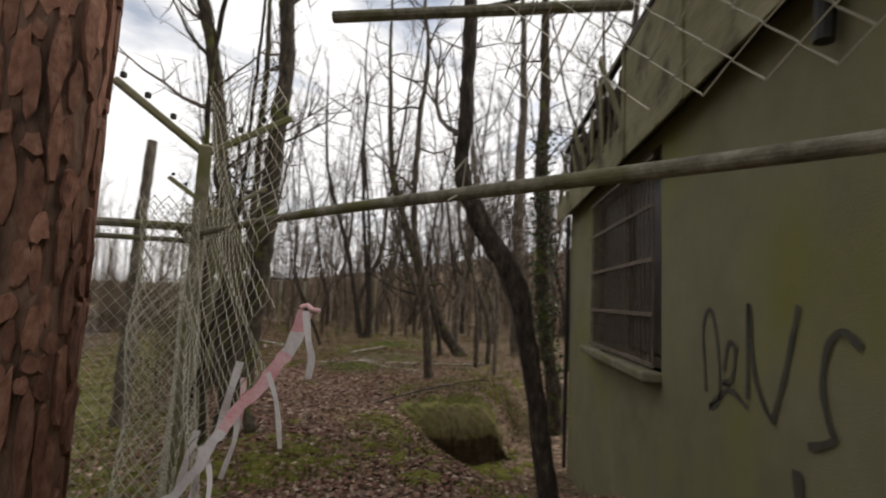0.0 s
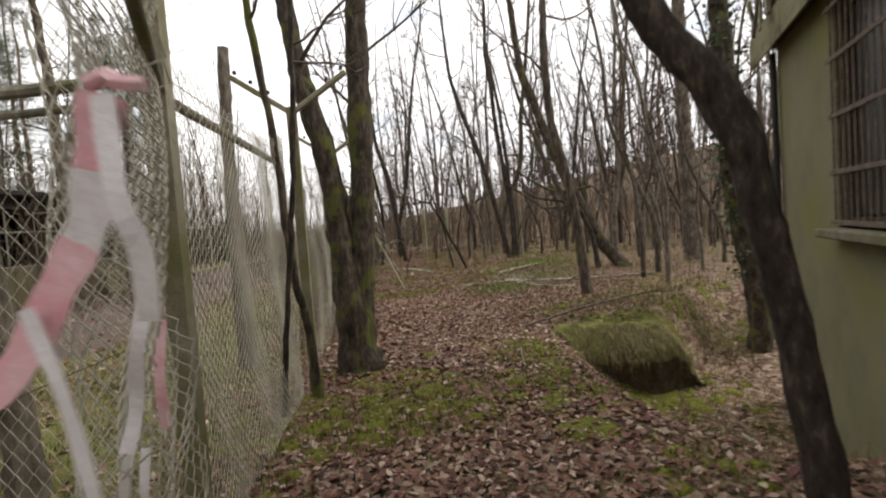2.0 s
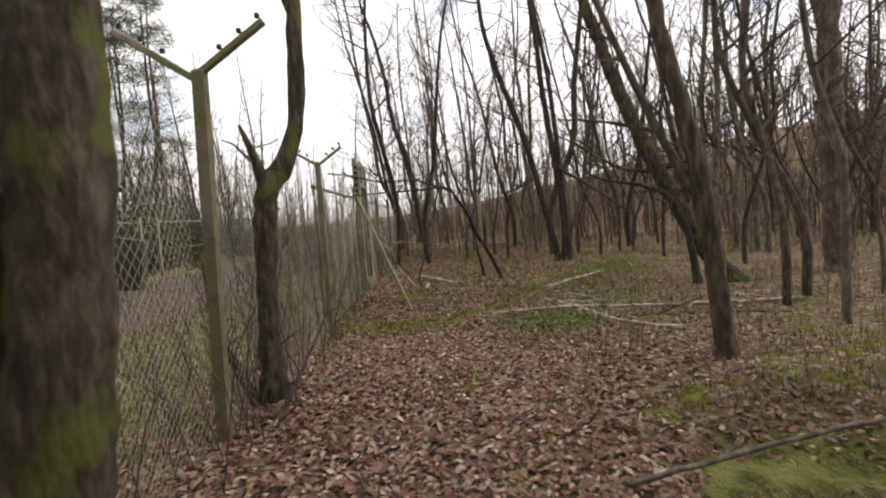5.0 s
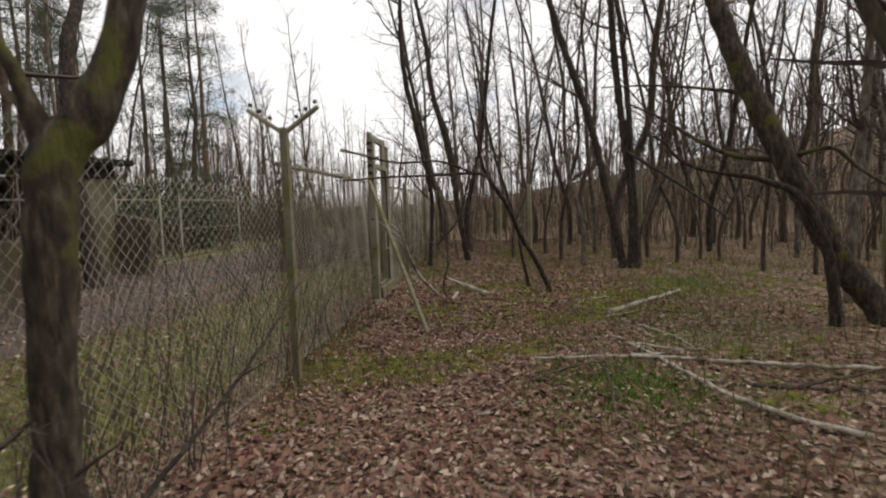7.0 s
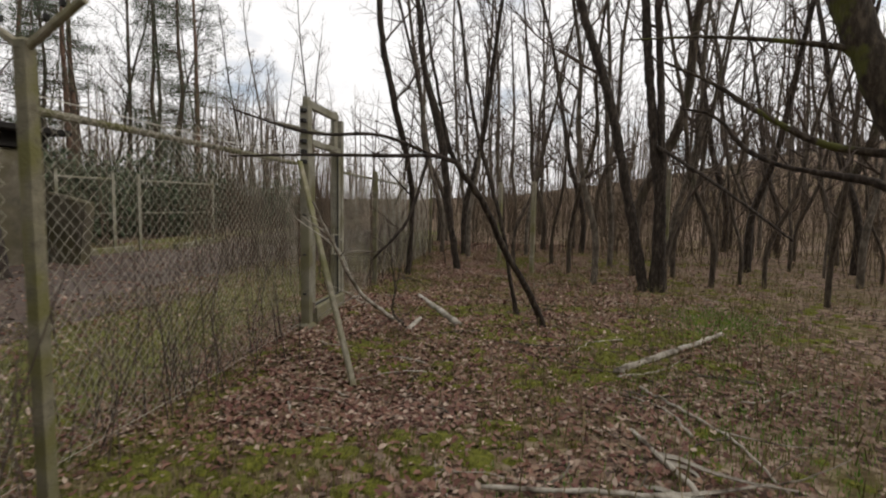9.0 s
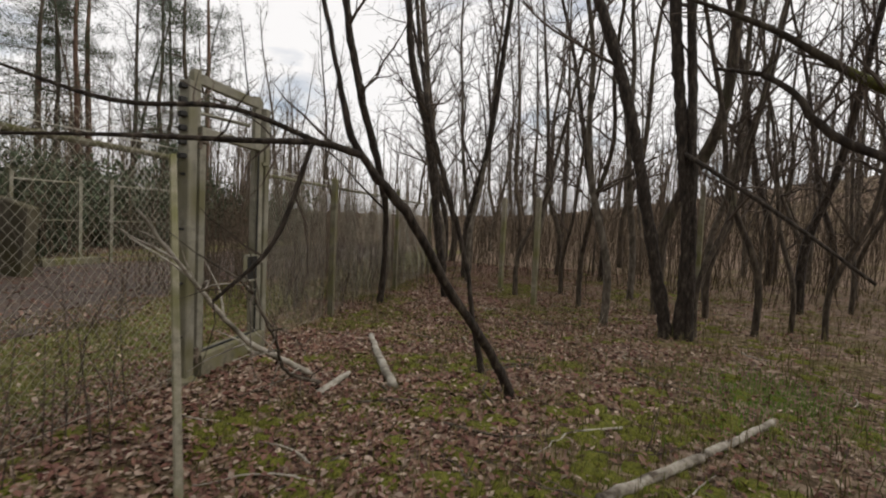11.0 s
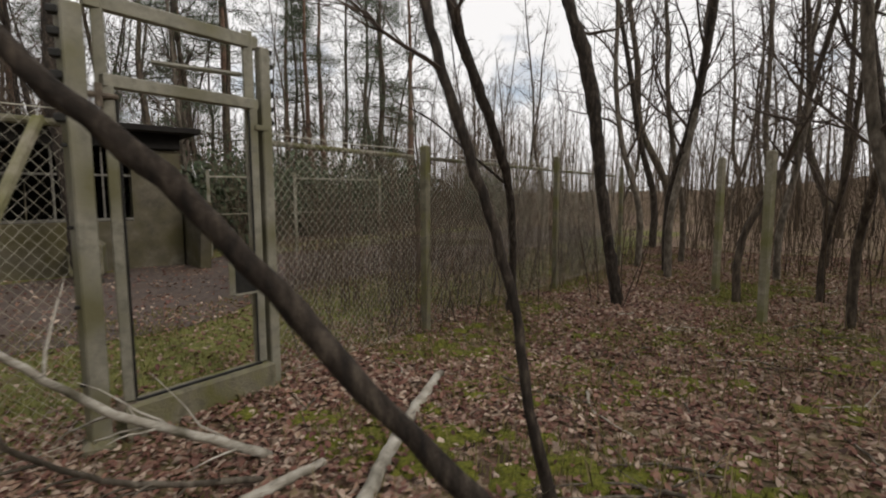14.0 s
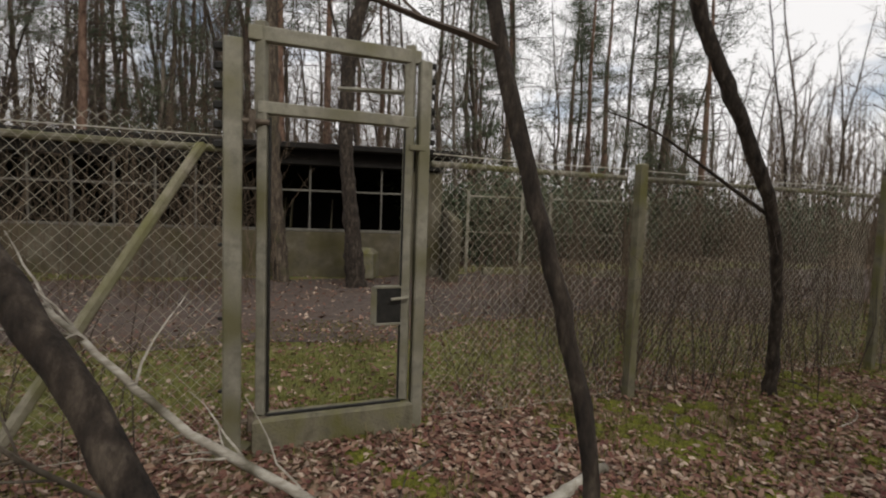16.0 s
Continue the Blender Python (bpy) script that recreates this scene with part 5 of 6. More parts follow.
# ---------------------------------------------------------------- far woods, thicket and undergrowth
def far_woods(count, rng, r0, r1, a0, a1, tall):
    g = Geo()
    for _ in range(count):
        r = math.sqrt(rng.uniform(r0 * r0, r1 * r1))
        a = radians(rng.uniform(a0, a1))
        x, y = -2.3 - r * math.sin(a), 11.5 + r * math.cos(a)
        z, h = gzf(x, y), tall * rng.uniform(0.6, 1.2)
        lx, ly = rng.normal(size=2) * 0.07
        p = np.array([(x, y, z - 0.2), (x + lx * h * 0.5 + rng.normal() * 0.15, y + ly * h * 0.5, z + h * 0.5), (x + lx * h, y + ly * h, z + h)])
        g.tube(p, [0.10, 0.065, 0.012], 3, caps=False)
        for q in range(9):
            f = rng.uniform(0.25, 0.97)
            c = p[0] + (p[2] - p[0]) * f
            an = rng.uniform(0, 6.28)
            ln = (1.15 - f) * 2.6 * rng.uniform(0.5, 1.2) + 0.4
            e = c + np.array((math.cos(an) * ln * 0.6, math.sin(an) * ln * 0.6, ln * 0.9))
            mid = (c + e) / 2 + rng.normal(size=3) * 0.15
            g.tube([c, mid, e], [0.028, 0.02, 0.006], 3, caps=False)
            for _ in range(2):
                b = mid + (e - mid) * rng.uniform(0, 1)
                g.tube([b, b + rng.normal(size=3) * 0.4 + (0, 0, 0.5)], [0.012, 0.004], 3, caps=False)
    return g


rf = np.random.default_rng(77)
# The far woods carry their haze in the twig colour, without any volume.
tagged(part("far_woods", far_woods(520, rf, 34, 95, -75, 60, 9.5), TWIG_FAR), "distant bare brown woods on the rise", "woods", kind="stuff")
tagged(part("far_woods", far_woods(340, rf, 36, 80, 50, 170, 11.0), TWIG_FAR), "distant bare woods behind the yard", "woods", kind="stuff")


def thicket(count, rng, pick, tall, stems, mat_r=0.006):
    g = Geo()
    done = 0
    while done < count:
        x, y = pick(rng)
        if x is None:
            continue
        z = gzf(x, y)
        for _ in range(stems):
            h = tall * rng.uniform(0.4, 1.2)
            a = rng.uniform(0, 6.28)
            sp = rng.uniform(0.05, 0.5) * h
            b0 = np.array((x + rng.normal() * 0.15, y + rng.normal() * 0.15, z - 0.05))
            mid = b0 + (math.cos(a) * sp * 0.35 + rng.normal() * 0.06, math.sin(a) * sp * 0.35 + rng.normal() * 0.06, h * 0.55)
            end = b0 + (math.cos(a) * sp, math.sin(a) * sp, h)
            g.tube([b0, mid, end], [mat_r, mat_r * 0.8, mat_r * 0.35], 3, caps=False)
            for _ in range(3):
                f = rng.uniform(0.3, 1.0)
                c = b0 + (end - b0) * f
                g.tube([c, c + rng.normal(size=3) * 0.16 * h + (0, 0, 0.14 * h)], [mat_r * 0.5, mat_r * 0.25], 3, caps=False)
        done += 1
    return g


def mid_wood(rng):
    r = rng.uniform(7.5, 54)
    a = radians(rng.uniform(-66, 50))
    x, y = -2.3 - r * math.sin(a), 11.0 + r * math.cos(a)
    w = (x + 1.107) * -0.8916 + (y - 3.191) * -0.4529
    s = (x + 1.107) * -0.4529 + (y - 3.191) * 0.8916
    if (w > -0.3 and s < 34) or (x > -1 and y < 9.5) or (r < 12 and rng.uniform() < 0.94):
        return None, None
    return x, y


def beyond_fence(rng):
    s, w = rng.uniform(-10, 44), rng.uniform(7.8, 26)
    x, y = along(s, w)
    if math.hypot(x + 15.2, y - 8.8) < 4.6:
        return None, None
    return x, y


def fence_foot(rng):
    s, w = rng.uniform(3.0, 22), rng.normal() * 0.35 + 0.25
    if 10.4 < s < 12.7 or w < -0.35:
        return None, None
    return along(s, w)


rt = np.random.default_rng(8)
tagged(part("undergrowth", thicket(1500, rt, mid_wood, 2.1, 4, 0.0075), SCRUB), "brown bare undergrowth between the trees", "undergrowth", kind="stuff")
tagged(part("undergrowth", thicket(750, rt, beyond_fence, 2.6, 6, 0.009), SCRUB), "bare brown scrub behind the yard", "undergrowth", kind="stuff")
tagged(part("bramble_stems", thicket(170, rt, fence_foot, 1.2, 3, 0.0045), TWIG), "thin brown stems along the fence's foot", "undergrowth", kind="stuff")
tagged(part("undergrowth", thicket(850, rt, mid_wood, 4.2, 3, 0.009), SCRUB), "tall thin bare saplings filling the wood", "undergrowth", kind="stuff")
tagged(part("undergrowth", thicket(260, rt, beyond_fence, 4.8, 5, 0.012), SCRUB), "tall bare bushes behind the yard", "undergrowth", kind="stuff")
tagged(part("undergrowth", thicket(150, rt, lambda r: along(r.uniform(14, 24), r.uniform(0.4, 4.0)), 1.7, 5, 0.006), SCRUB), "brown bare brush inside the fence", "undergrowth", kind="stuff")
tagged(part("undergrowth", thicket(150, rt, lambda r: (lambda p: p if math.hypot(p[0] + 15.2, p[1] - 8.8) > 4.6 else (None, None))(along(r.uniform(-12, 20), r.uniform(13.5, 24))), 7.5, 5, 0.014), SCRUB), "tall bare bushes crowding round the hut", "undergrowth", kind="stuff")
west_scrub = thicket(60, rt, lambda r: (FA[0] - r.uniform(0.6, 6), FA[1] - r.uniform(0.2, 1.9)), 1.3, 5, 0.005)
tagged(part("bramble_stems", west_scrub, SCRUB), "tangled bramble stems behind the west fence", "undergrowth", kind="stuff")


def hut_front(rng):
    s, w = rng.uniform(-7.5, -0.6), -rng.uniform(0.2, 3.2)
    p = np.array((-13.62, 10.85)) + np.array((-0.27, 0.963)) * s + np.array((-0.963, -0.27)) * w
    return float(p[0]), float(p[1])


tagged(part("undergrowth", thicket(46, rt, hut_front, 2.6, 5, 0.007), SCRUB), "tall bare shrubs overgrowing the hut front", "undergrowth", kind="stuff")


def evergreen(k):
    rng = np.random.default_rng(500 + k)
    t = thing("evergreen_shrub", (0, 0, 0), ("dense dark evergreen shrub across the yard", "ragged dark green shrub across the yard")[k], "shrub", "evergreen shrubs")
    g, cen = Geo(), []
    for q in range(16):
        a = rng.uniform(0, 6.28)
        lp = branch(g, (rng.normal() * 0.2, rng.normal() * 0.2, -0.05), (math.cos(a) * 0.6, math.sin(a) * 0.6, 1.0), rng.uniform(1.4, 3.2), 0.025, rng, 4, 0.03, 6, 0.15)
        for p in lp[1:]:
            cen.append(p + rng.normal(size=(26, 3)) * (0.30, 0.30, 0.24))
    part("branchwork", g, TWIG, t)
    cen = np.concatenate(cen)
    cen = cen[cen[:, 2] > 0.05]
    part("foliage", leaf_cloud(len(cen), cen, np.array((0.05, 0.05, 0.05)), 0.07, rng), NEEDLE, t, "dark green foliage")
    return t


SHRUBS = [evergreen(0), evergreen(1)]
SUSED = set()
for q in range(26):
    s, w = PLANT.uniform(6, 34), PLANT.uniform(9.0, 14.5)
    x, y = along(s, w)
    if math.hypot(x + 15.2, y - 8.8) < 4.8:
        continue
    k = q % 2
    m = Matrix.Translation((x, y, gzf(x, y))) @ Matrix.Rotation(PLANT.uniform(0, 6.28), 4, "Z")
    if k in SUSED:
        copy_thing(SHRUBS[k], m)
    else:
        SUSED.add(k)
        SHRUBS[k].matrix_basis = m

# ---------------------------------------------------------------- logs and fallen branches
def fallen(name, label, pts, r0, r1, mat, twigs=0, lift=0.0, group="", seed=1):
    rng = np.random.default_rng(seed)
    ctl = [(x, y, (p[0] if p else gzf(x, y) + r0 * 0.8 + lift)) for x, y, *p in pts]
    c = spline(ctl, 0.08)
    t = thing(name, ctl[0], label, "log" if r0 > 0.03 else "branch", group)
    c = c + rng.normal(size=c.shape) * 0.004
    part("wood", Geo().tube(c, np.linspace(r0, r1, len(c)), 8, 0.05, rng), mat, t, smooth=True)
    for _ in range(twigs):
        j = rng.integers(1, len(c) - 1)
        g = Geo()
        d = c[j + 1] - c[j - 1]
        d /= np.linalg.norm(d)
        branch(g, c[j], d + rng.normal(size=3) * 0.5 + (0, 0, 0.25), rng.uniform(0.2, 0.7), r1 * 0.7 + 0.002, rng, 4, -0.05, 5, 0.15)
        part("twig", g, mat, t)
    return t


fallen("fallen_branch", "long pale peeled branch lying on leaves", [(-2.95, 11.25), (-2.18, 11.68), (-1.48, 11.96), (-0.47, 12.29), (0.5, 12.6)], 0.012, 0.021, DEADWOOD, 4, 0.03, "fallen branches", 1)
fallen("fallen_branch", "pale crooked branch lying across leaves", [(-2.53, 12.37), (-1.90, 11.59), (-1.49, 11.10), (-1.09, 10.79), (-0.78, 10.70)], 0.013, 0.022, DEADWOOD, 5, 0.02, "fallen branches", 2)
fallen("fallen_branch", "brown fallen branch on the leaf litter", [(-1.95, 11.30), (-1.2, 11.5), (-0.54, 11.86), (0.3, 12.1)], 0.014, 0.02, BARK_GREY, 4, 0.0, "fallen branches", 3)
fallen("fallen_branch", "thin bowed pale branch in the grass", [(-2.66, 13.22), (-2.04, 12.64), (-1.74, 12.11)], 0.012, 0.006, DEADWOOD, 3, 0.02, "fallen branches", 4)
fallen("fallen_branch", "thin curved twig over fresh grass", [(-2.93, 10.67), (-2.6, 10.95, 0.10), (-2.37, 11.13, 0.13), (-2.2, 10.8, 0.10), (-2.07, 10.37)], 0.008, 0.006, BARK_GREY, 1, 0.0, "fallen branches", 5)
fallen("birch_log", "white birch log with peeling bark on leaves", [(-6.13, 15.04), (-5.35, 14.40), (-4.75, 13.95)], 0.032, 0.040, BIRCH, 0, 0.0, "birch logs", 6)
fallen("birch_log", "short pale broken birch piece on leaves", [(-5.12, 13.50), (-5.28, 13.96)], 0.030, 0.026, BIRCH, 0, 0.0, "birch logs", 7)
fallen("birch_log", "long pale decaying log in moss", [(-2.91, 13.52), (-2.62, 14.30), (-2.30, 15.38)], 0.034, 0.022, DEADWOOD, 0, 0.0, "birch logs", 8)
fallen("dead_birch_bough", "dead birch bough leaning beside the gate", [(-5.50, 13.72), (-5.39, 13.06, 0.45), (-5.27, 12.6, 0.92), (-5.15, 12.2, 1.38)], 0.026, 0.009, BIRCH, 15, 0.0, "", 9)
fallen("dead_birch_bough", "thin dead bough with bare twigs beside the gate", [(-5.30, 13.66), (-5.02, 13.12, 0.30), (-4.78, 12.85, 0.62), (-4.55, 12.5, 1.05)], 0.016, 0.006, BARK_GREY, 15, 0.0, "", 10)
fallen("fallen_branch", "thin branch lying over the mossy bank", [(-1.0, 7.6), (-0.3, 7.9, 0.22), (0.5, 8.3, 0.34)], 0.014, 0.008, BARK_GREY, 2, 0.05, "fallen branches", 11)
fallen("fallen_branch", "dark dead branch leaning on the fence mesh", [(-3.0, 7.5), (-3.7, 8.9, 0.5), (-4.2, 9.8, 0.85)], 0.014, 0.006, BARK_DARK, 4, 0.0, "fallen branches", 12)
fallen("leaning_pole", "pale dead stem leaning by the shed wall", [(1.35, 5.9), (1.2, 6.4), (1.0, 6.9)], 0.02, 0.016, DEADWOOD, 1, 0.02, "", 13)
DEBRIS = np.random.default_rng(51)
for k in range(70):
    s, w = DEBRIS.uniform(1.5, 16.5), -DEBRIS.uniform(0.15, 4.2)
    x, y = along(s, w)
    a, ln = DEBRIS.uniform(0, 6.28), DEBRIS.uniform(0.25, 0.9)
    fallen("stick", "small dead stick on the leaf litter", [(x, y), (x + math.cos(a) * ln * 0.5, y + math.sin(a) * ln * 0.5), (x + math.cos(a + 0.3) * ln, y + math.sin(a + 0.3) * ln)], DEBRIS.uniform(0.004, 0.011), 0.003, DEADWOOD if k % 3 == 0 else BARK_GREY, 1 if k % 2 else 0, 0.012, "dead sticks", 60 + k)

paper = thing("crumpled_paper", (0.03, 7.24, gzf(0.03, 7.24)), "crumpled white paper in the hollow", "litter")
bmp = bmesh.new()
bmesh.ops.create_icosphere(bmp, subdivisions=2, radius=0.05)
for v in bmp.verts:
    v.co *= 0.75 + 0.4 * noise.noise(v.co * 30)
    v.co += Vector((0.03, 7.24, gzf(0.03, 7.24) + 0.035))
me_p = bpy.data.meshes.new("sheet")
bmp.to_mesh(me_p)
me_p.materials.append(LITTER)
ob_p = new("sheet", me_p)
ob_p.parent = paper
ob_p.matrix_parent_inverse = paper.matrix_basis.inverted()

marker = thing("marker_post", (-3.80, 20.5, gzf(-3.8, 20.5)), "thin pale marker post in the wood", "post", "marker posts")
part("shaft", Geo().box((-3.80, 20.5, gzf(-3.8, 20.5) + 1.1), (0.075, 0.075, 2.3), bevel=0.01), CONCRETE, marker)
for x, y in ((0.6, 19.0), (-7.6, 20.4), (-6.2, 19.2)):
    mp_ = thing("marker_post", (x, y, gzf(x, y)), "thin pale marker post in the wood", "post", "marker posts")
    part("shaft", Geo().box((x, y, gzf(x, y) + 0.95), (0.08, 0.08, 2.0), bevel=0.01), CONCRETE, mp_)


# ---------------------------------------------------------------- moss, grass and leaves
def cover(n, rng, pick):
    out = []
    while len(out) < n:
        out.extend(pick(rng, n))
    return np.array(out[:n])


def patch(x, y):
    """Where moss and grass win over leaves: above 0."""
    v = 0.0
    for a_, ph, kk in WAVE:
        v = v + np.sin(1.9 * kk * (x * math.cos(a_ + 1) + y * math.sin(a_ + 1)) + ph * 2)
    return v / 3.2 - 0.25


def leafy(rng, n):
    q = np.array(strip(rng, n))
    m = patch(q[:, 0], q[:, 1])
    ok = rng.uniform(size=len(q)) > np.clip(0.25 + m * 0.9, 0.0, 0.80)
    return q[ok].tolist()


def mossy(rng, n):
    q = np.array(strip(rng, n))
    m = patch(q[:, 0], q[:, 1]) + 0.15 * rng.normal(size=len(q))
    return q[m > 0.02].tolist()


def strip(rng, n):
    """Places on the walked strip and around it."""
    s, w = rng.uniform(-4.5, 24, n), -rng.gamma(2.0, 1.5, n) + 0.9
    x, y = FA[0] + FD[0] * s + FN[0] * w, FA[1] + FD[1] * s + FN[1] * w
    ok = (x < WX - 0.05) & (w > -11)
    return list(zip(x[ok], y[ok]))


def yard_edge(rng, n):
    s, w = rng.uniform(0, 22, n), rng.uniform(0.1, 3.2, n)
    x, y = FA[0] + FD[0] * s + FN[0] * w, FA[1] + FD[1] * s + FN[1] * w
    return list(zip(x, y))


def yard_all(rng, n):
    s, w = rng.uniform(0, 24, n), rng.uniform(2.0, 9.5, n)
    x, y = FA[0] + FD[0] * s + FN[0] * w, FA[1] + FD[1] * s + FN[1] * w
    return list(zip(x, y))


def leaves(p, rng, size=0.0235):
    n = len(p)
    z = gz(p[:, 0], p[:, 1]) + rng.uniform(0.003, 0.030, n)
    a = rng.uniform(0, 2 * math.pi, n)
    ln = size * rng.uniform(0.6, 1.35, n)
    wd = ln * rng.uniform(0.45, 0.75, n)
    ux, uy = np.cos(a), np.sin(a)
    tilt = rng.normal(size=n) * 0.34
    curl = rng.uniform(-0.5, 0.9, n)
    c = np.stack([p[:, 0], p[:, 1], z], 1)
    u = np.stack([ux, uy, tilt], 1) * ln[:, None]
    v = np.stack([-uy, ux, rng.normal(size=n) * 0.2], 1) * wd[:, None]
    up = np.stack([0 * ux, 0 * ux, curl * wd], 1)
    q = np.stack([c - u, c - u * 0.2 + v + up, c + u * 0.45 + v * 0.7 + up, c + u, c + u * 0.45 - v * 0.7 + up, c - u * 0.2 - v + up], 1).reshape(-1, 3)
    i = np.arange(n) * 6
    g = Geo()
    g.put(q, np.concatenate([np.stack([i, i + 3, i + 2, i + 1], 1), np.stack([i, i + 5, i + 4, i + 3], 1)]))
    return g


rl = np.random.default_rng(14)
pl = cover(125000, rl, leafy)
tagged(part("leaf_litter", leaves(pl, rl), LEAF), "fallen brown leaves over the woodland floor", "leaves", kind="stuff")
pl = cover(15000, rl, yard_edge)
tagged(part("leaf_litter", leaves(pl, rl), LEAF), "fallen brown leaves inside the fence", "leaves", kind="stuff")
pl = cover(13000, rl, yard_all)
tagged(part("leaf_litter", leaves(pl, rl, 0.030), LEAF), "brown leaves blown over the asphalt yard", "leaves", kind="stuff")


def blades(p, rng, tall, wide=0.004, lean=0.5):
    n = len(p)
    z = gz(p[:, 0], p[:, 1])
    a = rng.uniform(0, 2 * math.pi, n)
    h = tall * rng.uniform(0.4, 1.2, n)
    c = np.stack([p[:, 0], p[:, 1], z], 1)
    s = np.stack([-np.sin(a), np.cos(a), 0 * a], 1) * wide
    d = np.stack([np.cos(a), np.sin(a), 0 * a], 1) * (h * lean * rng.uniform(0.1, 1.2, n))[:, None]
    up = np.stack([0 * a, 0 * a, h], 1)
    q = np.stack([c - s, c + s, c + d * 0.4 + up * 0.6 + s * 0.7, c + d * 0.4 + up * 0.6 - s * 0.7, c + d + up * 0.92], 1).reshape(-1, 3)
    i = np.arange(n) * 5
    g = Geo()
    g.put(q, np.stack([i, i + 1, i + 2, i + 3], 1).tolist() + np.stack([i + 3, i + 2, i + 4], 1).tolist())
    return g


def clumps(rng, n, pick, per, spread):
    c = cover(n, rng, pick)
    return (np.repeat(c, per, 0) + rng.normal(size=(n * per, 2)) * spread)


rg = np.random.default_rng(91)
pg = clumps(rg, 2300, mossy, 18, 0.13)
pg = pg[pg[:, 0] < WX - 0.05]
tagged(part("grass", blades(pg, rg, 0.06), GRASS), "short mossy grass among the leaves", "grass", kind="stuff")
pg = clumps(rg, 2100, yard_edge, 22, 0.12)
tagged(part("grass", blades(pg, rg, 0.06), GRASS), "short yellow-green grass inside the fence", "grass", kind="stuff")
fresh = np.concatenate([np.array((-2.15, 11.05)) + rg.normal(size=(4600, 2)) * (0.34, 0.30), np.array((-1.9, 13.1)) + rg.normal(size=(2200, 2)) * (0.5, 0.7), np.array((-2.3, 15.9)) + rg.normal(size=(2600, 2)) * (0.35, 0.55)])
tagged(part("grass", blades(fresh, rg, 0.05, 0.003), GREEN_GRASS), "vivid fresh green grass patches", "grass", kind="stuff")
tuft = np.concatenate([np.array((0.9, 9.1)) + rg.normal(size=(900, 2)) * (0.4, 0.3), np.array((1.05, 5.6)) + rg.normal(size=(700, 2)) * (0.3, 0.5), np.array((-0.2, 8.75)) + rg.normal(size=(900, 2)) * (0.5, 0.3)])
tuft = tuft[tuft[:, 0] < WX - 0.05]
tagged(part("dry_grass", blades(tuft, rg, 0.10, 0.003, 1.2), STRAW), "dry grass on the mossy bank", "grass", kind="stuff")

# overhanging sod at the hollow's far end: a mossy top that curls over bare dark soil
BANK_O, BANK_U, BANK_F = np.array((0.06, 7.88)), np.array((0.90, 0.43)), np.array((0.43, -0.90))


def bank_at(u, f):
    """The overhang's surface: u metres along the lip, f from 0 (turf behind) to 1 (soil far under the lip)."""
    f = np.asarray(f, float)
    out = np.interp(f, (0, 0.25, 0.45, 0.58, 0.64, 0.72, 0.86, 1.0), (-0.62, -0.28, -0.02, 0.13, 0.15, 0.11, 0.03, -0.02))
    drop = np.interp(f, (0, 0.25, 0.45, 0.58, 0.64, 0.72, 0.86, 1.0), (0.03, 0.00, -0.11, -0.24, -0.37, -0.45, -0.70, -1.05))
    end = smoothstep((1.0 - abs(u)) / 0.55)
    lump = 0.030 * np.sin(u * 9 + f * 5) + 0.022 * np.sin(u * 21 + f * 13 + 1) + 0.012 * np.sin(u * 47 - f * 31)
    out = out * (0.4 + 0.6 * end) + lump + 0.06 * np.sin(u * 4 + 1)
    x = BANK_O[0] + BANK_U[0] * u + BANK_F[0] * out
    y = BANK_O[1] + BANK_U[1] * u + BANK_F[1] * out
    low = smoothstep((0.3 - f) / 0.3)
    turf = (gz(x, y) + 0.005) * low + (drop + lump * 0.7) * (1 - low)
    return np.stack([x, y, turf * end + (gz(x, y) - 0.03) * (1 - end)], -1)


def bank_sheet(f0, f1, rows):
    u, f = np.meshgrid(np.linspace(-1.0, 1.0, 64), np.linspace(f0, f1, rows))
    v = bank_at(u, f)
    v = v + np.random.default_rng(12).normal(size=v.shape) * 0.006
    k = (np.arange(rows - 1)[:, None] * 64 + np.arange(63)[None]).ravel()
    return Geo().put(v.reshape(-1, 3), np.stack([k, k + 64, k + 65, k + 1], 1))


bank = thing("sod_bank", (*BANK_O, gzf(*BANK_O)), "mossy sod bank overhanging a dark earthy hollow", "bank")
part("turf", bank_sheet(0.0, 0.66, 26), LAWN, bank, "yellow-green moss and turf", smooth=True)
part("soil", bank_sheet(0.65, 1.0, 14), SOIL, bank, "bare dark soil", smooth=True)


def hanging(n, rng):
    """Blades that bend over the bank's lip."""
    u = rng.normal(size=n).clip(-1.9, 1.9) * 0.36
    c = bank_at(u, rng.uniform(0.30, 0.63, n))
    ln = rng.gamma(3.0, 0.028, n) + 0.03
    a = rng.normal(size=n) * 0.7
    d = np.stack([BANK_F[0] * np.cos(a) - BANK_F[1] * np.sin(a), BANK_F[1] * np.cos(a) + BANK_F[0] * np.sin(a), 0 * a], 1)
    sd = np.stack([-d[:, 1], d[:, 0], 0 * a], 1) * 0.0028
    rows = [c + d * (ln * o)[:, None] + np.stack([0 * a, 0 * a, ln * w], 1) for o, w in ((0.0, 0.0), (0.34, 0.10), (0.60, -0.20), (0.66, -0.85))]
    v = np.stack([rows[0] - sd, rows[0] + sd, rows[1] + sd, rows[1] - sd, rows[2] + sd, rows[2] - sd, rows[3]], 1).reshape(-1, 3)
    i = np.arange(n) * 7
    g = Geo()
    g.put(v, np.stack([i, i + 1, i + 2, i + 3], 1).tolist() + np.stack([i + 3, i + 2, i + 4, i + 5], 1).tolist() + np.stack([i + 5, i + 4, i + 6], 1).tolist())
    return g


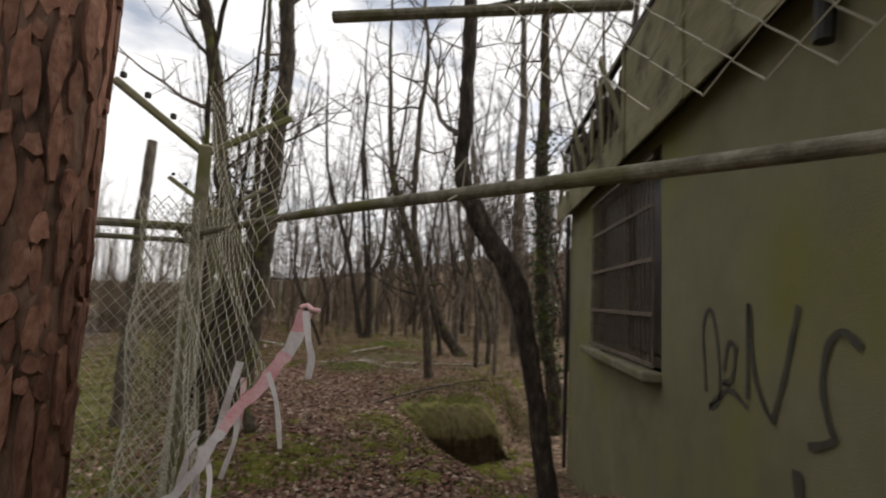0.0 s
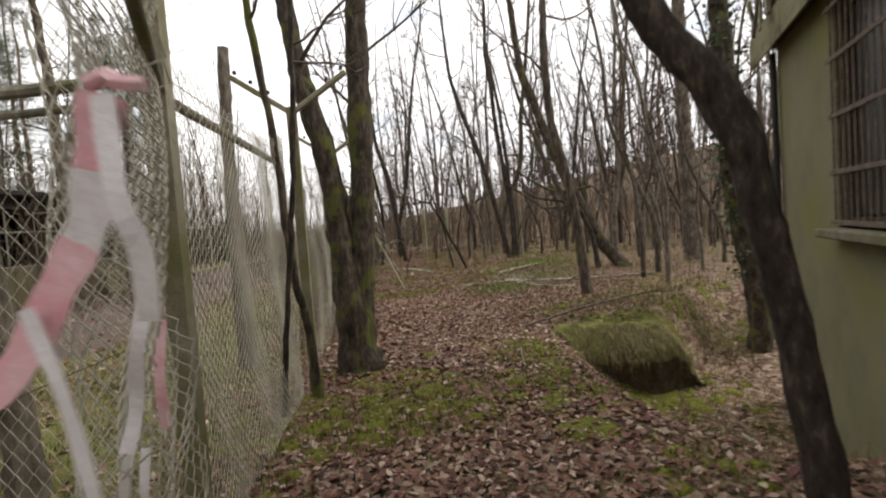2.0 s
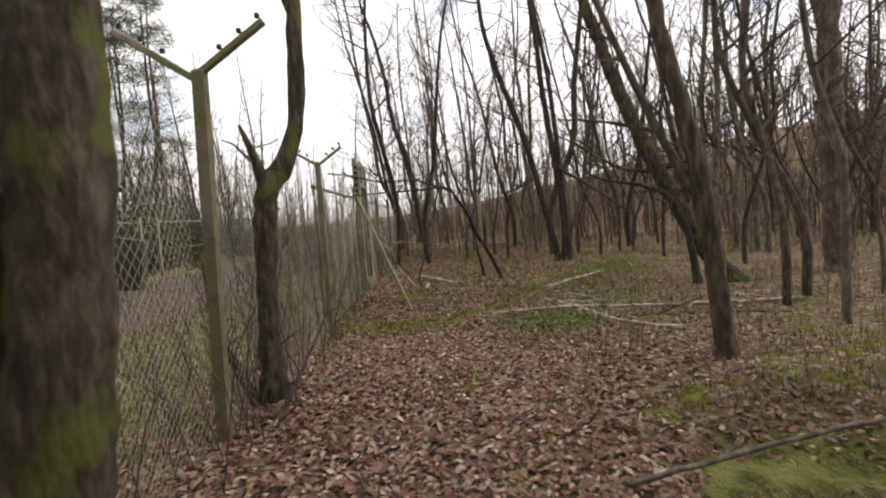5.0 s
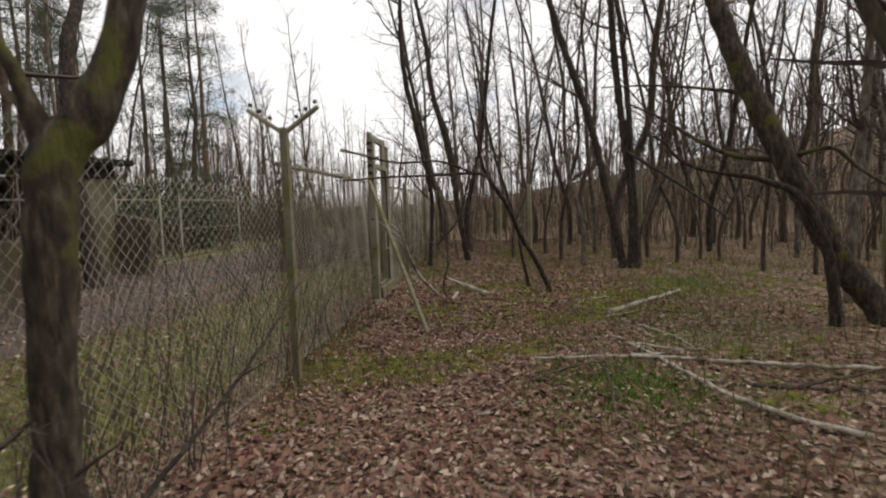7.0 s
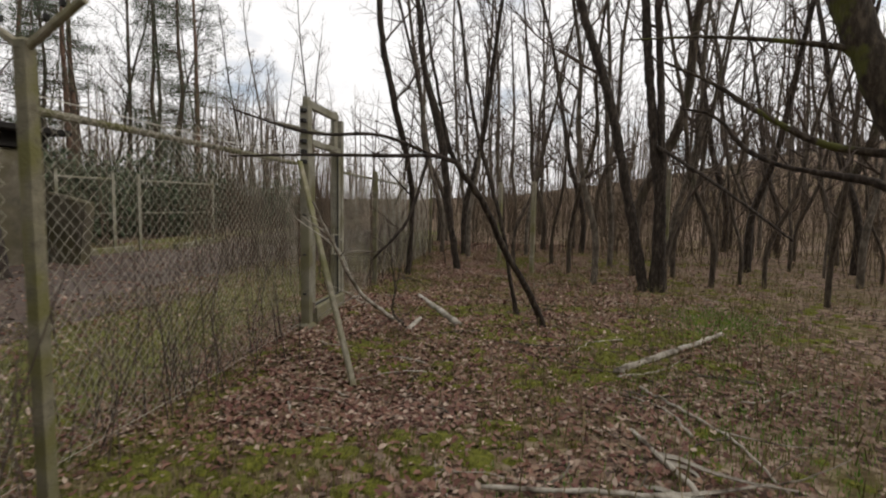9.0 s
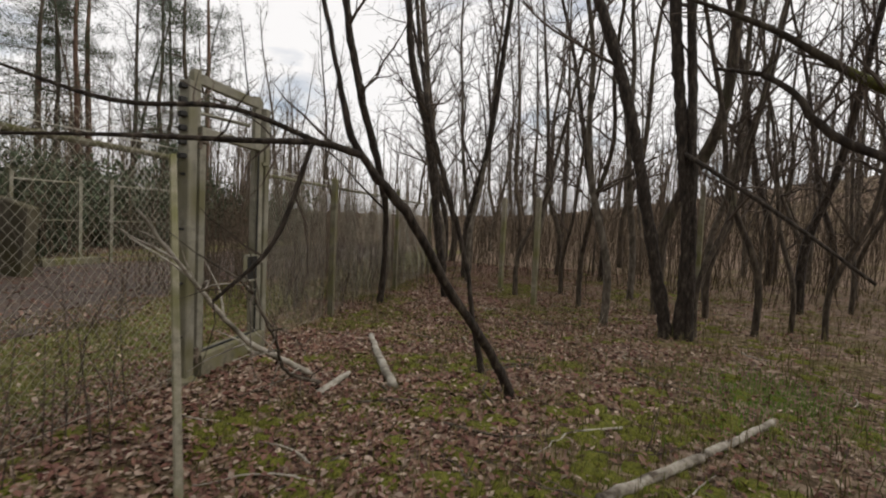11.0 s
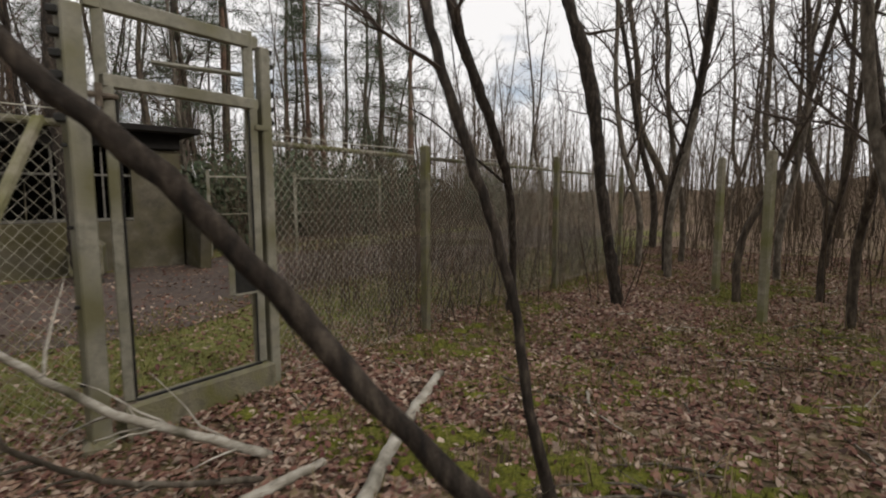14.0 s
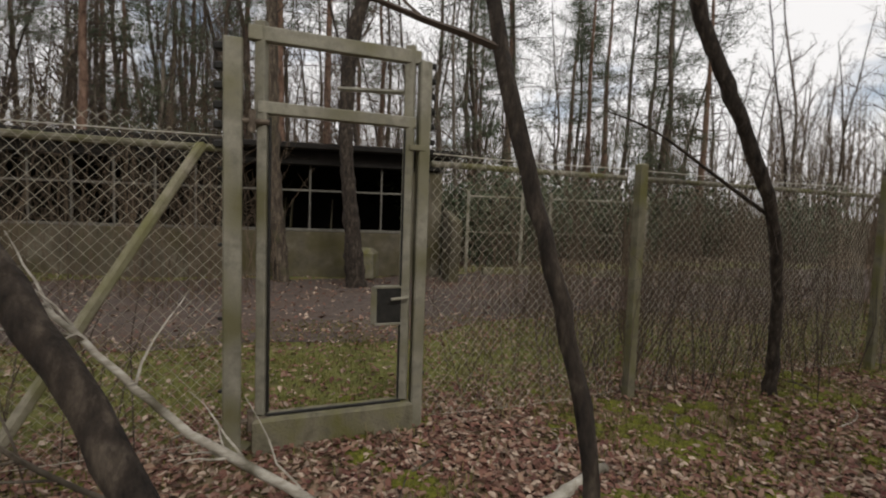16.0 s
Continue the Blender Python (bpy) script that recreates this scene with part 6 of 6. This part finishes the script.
tagged(part("dry_grass", hanging(1500, rg), STRAW), "dry grass hanging over the bank's lip", "grass", kind="stuff")
rough_g = clumps(rg, 420, strip, 9, 0.06)
rough_g = rough_g[rough_g[:, 0] < WX - 0.1]
tagged(part("dry_grass", blades(rough_g, rg, 0.16, 0.0025, 0.9), STRAW), "sparse dry grass stalks in leaf litter", "grass", kind="stuff")
wild = clumps(rg, 900, lambda r, n: [q for q in zip(*[v for v in (r.uniform(-9, 5, n), r.uniform(9, 30, n))]) if (q[0] + 1.107) * -0.8916 + (q[1] - 3.191) * -0.4529 < -2], 14, 0.25)
tagged(part("dry_grass", blades(wild, rg, 0.22, 0.004, 0.8), STRAW), "thin dry grass in the open wood", "grass", kind="stuff")


def moss_cushions(n, rng, pick, size):
    g = Geo()
    c = cover(n, rng, pick)
    for x, y in c:
        r = size * rng.uniform(0.5, 1.4)
        m, rings = 9, 3
        v = [(x, y, gzf(x, y) + r * 0.20)]
        for k in range(1, rings + 1):
            for j in range(m):
                a = 2 * math.pi * j / m
                rr = r * k / rings * rng.uniform(0.75, 1.25)
                px, py = x + math.cos(a) * rr, y + math.sin(a) * rr
                v.append((px, py, gzf(px, py) + (r * 0.20 * (1 - (k / rings) ** 2) if k < rings else -0.02)))
        f = [(0, 1 + j, 1 + (j + 1) % m) for j in range(m)]
        for k in range(rings - 1):
            o = 1 + k * m
            f += [(o + j, o + m + j, o + m + (j + 1) % m, o + (j + 1) % m) for j in range(m)]
        g.put(v, f)
    return g


rm = np.random.default_rng(6)
tagged(part("moss_cushions", moss_cushions(1500, rm, mossy, 0.085), MOSS, smooth=True), "yellow-green moss cushions on the woodland floor", "moss", kind="stuff")
near_moss = lambda r, n: list(zip(-1.75 + r.normal(size=n) * 0.28, 5.35 + r.normal(size=n) * 0.35)) + list(zip(*(lambda t: (0.0 - 0.38 * (t - 5.3) + r.normal(size=n) * 0.24 - 0.12, t))(r.uniform(4.9, 7.4, n)))) + list(zip(0.1 + r.normal(size=n) * 0.35, 7.9 + r.normal(size=n) * 0.22))
tagged(part("moss_cushions", moss_cushions(210, rm, lambda r, n: [q for q in (lambda z: [z[i] for i in r.permutation(len(z))])(near_moss(r, 60))], 0.11), MOSS, smooth=True), "bright moss at the tree's foot and bank", "moss", kind="stuff")


def glade(r, n):
    """Mossy open ground beyond the wicket gate."""
    a, w = r.uniform(9.5, 21, n), -r.gamma(2.2, 1.25, n) - 0.2
    x, y = FA[0] + FD[0] * a + FN[0] * w, FA[1] + FD[1] * a + FN[1] * w
    m = patch(x * 1.4 + 3, y * 1.4) + 0.2 * r.normal(size=n)
    return [q for q, v in zip(zip(x, y), m) if v > -0.05]


tagged(part("moss_cushions", moss_cushions(620, rm, glade, 0.10), MOSS, smooth=True), "flat moss cushions in the glade by the gate", "moss", kind="stuff")
tagged(part("grass", blades(clumps(rg, 1000, glade, 16, 0.14), rg, 0.055), GRASS), "short mossy grass in the glade", "grass", kind="stuff")
for k in range(46):
    x, y = glade(DEBRIS, 400)[0]
    a, ln = DEBRIS.uniform(0, 6.28), DEBRIS.uniform(0.3, 1.1)
    fallen("stick", "small dead stick on the leaf litter", [(x, y), (x + math.cos(a) * ln * 0.5, y + math.sin(a) * ln * 0.5), (x + math.cos(a + 0.25) * ln, y + math.sin(a + 0.25) * ln)], DEBRIS.uniform(0.005, 0.012), 0.003, DEADWOOD if k % 3 == 0 else BARK_GREY, k % 3, 0.014, "dead sticks", 160 + k)
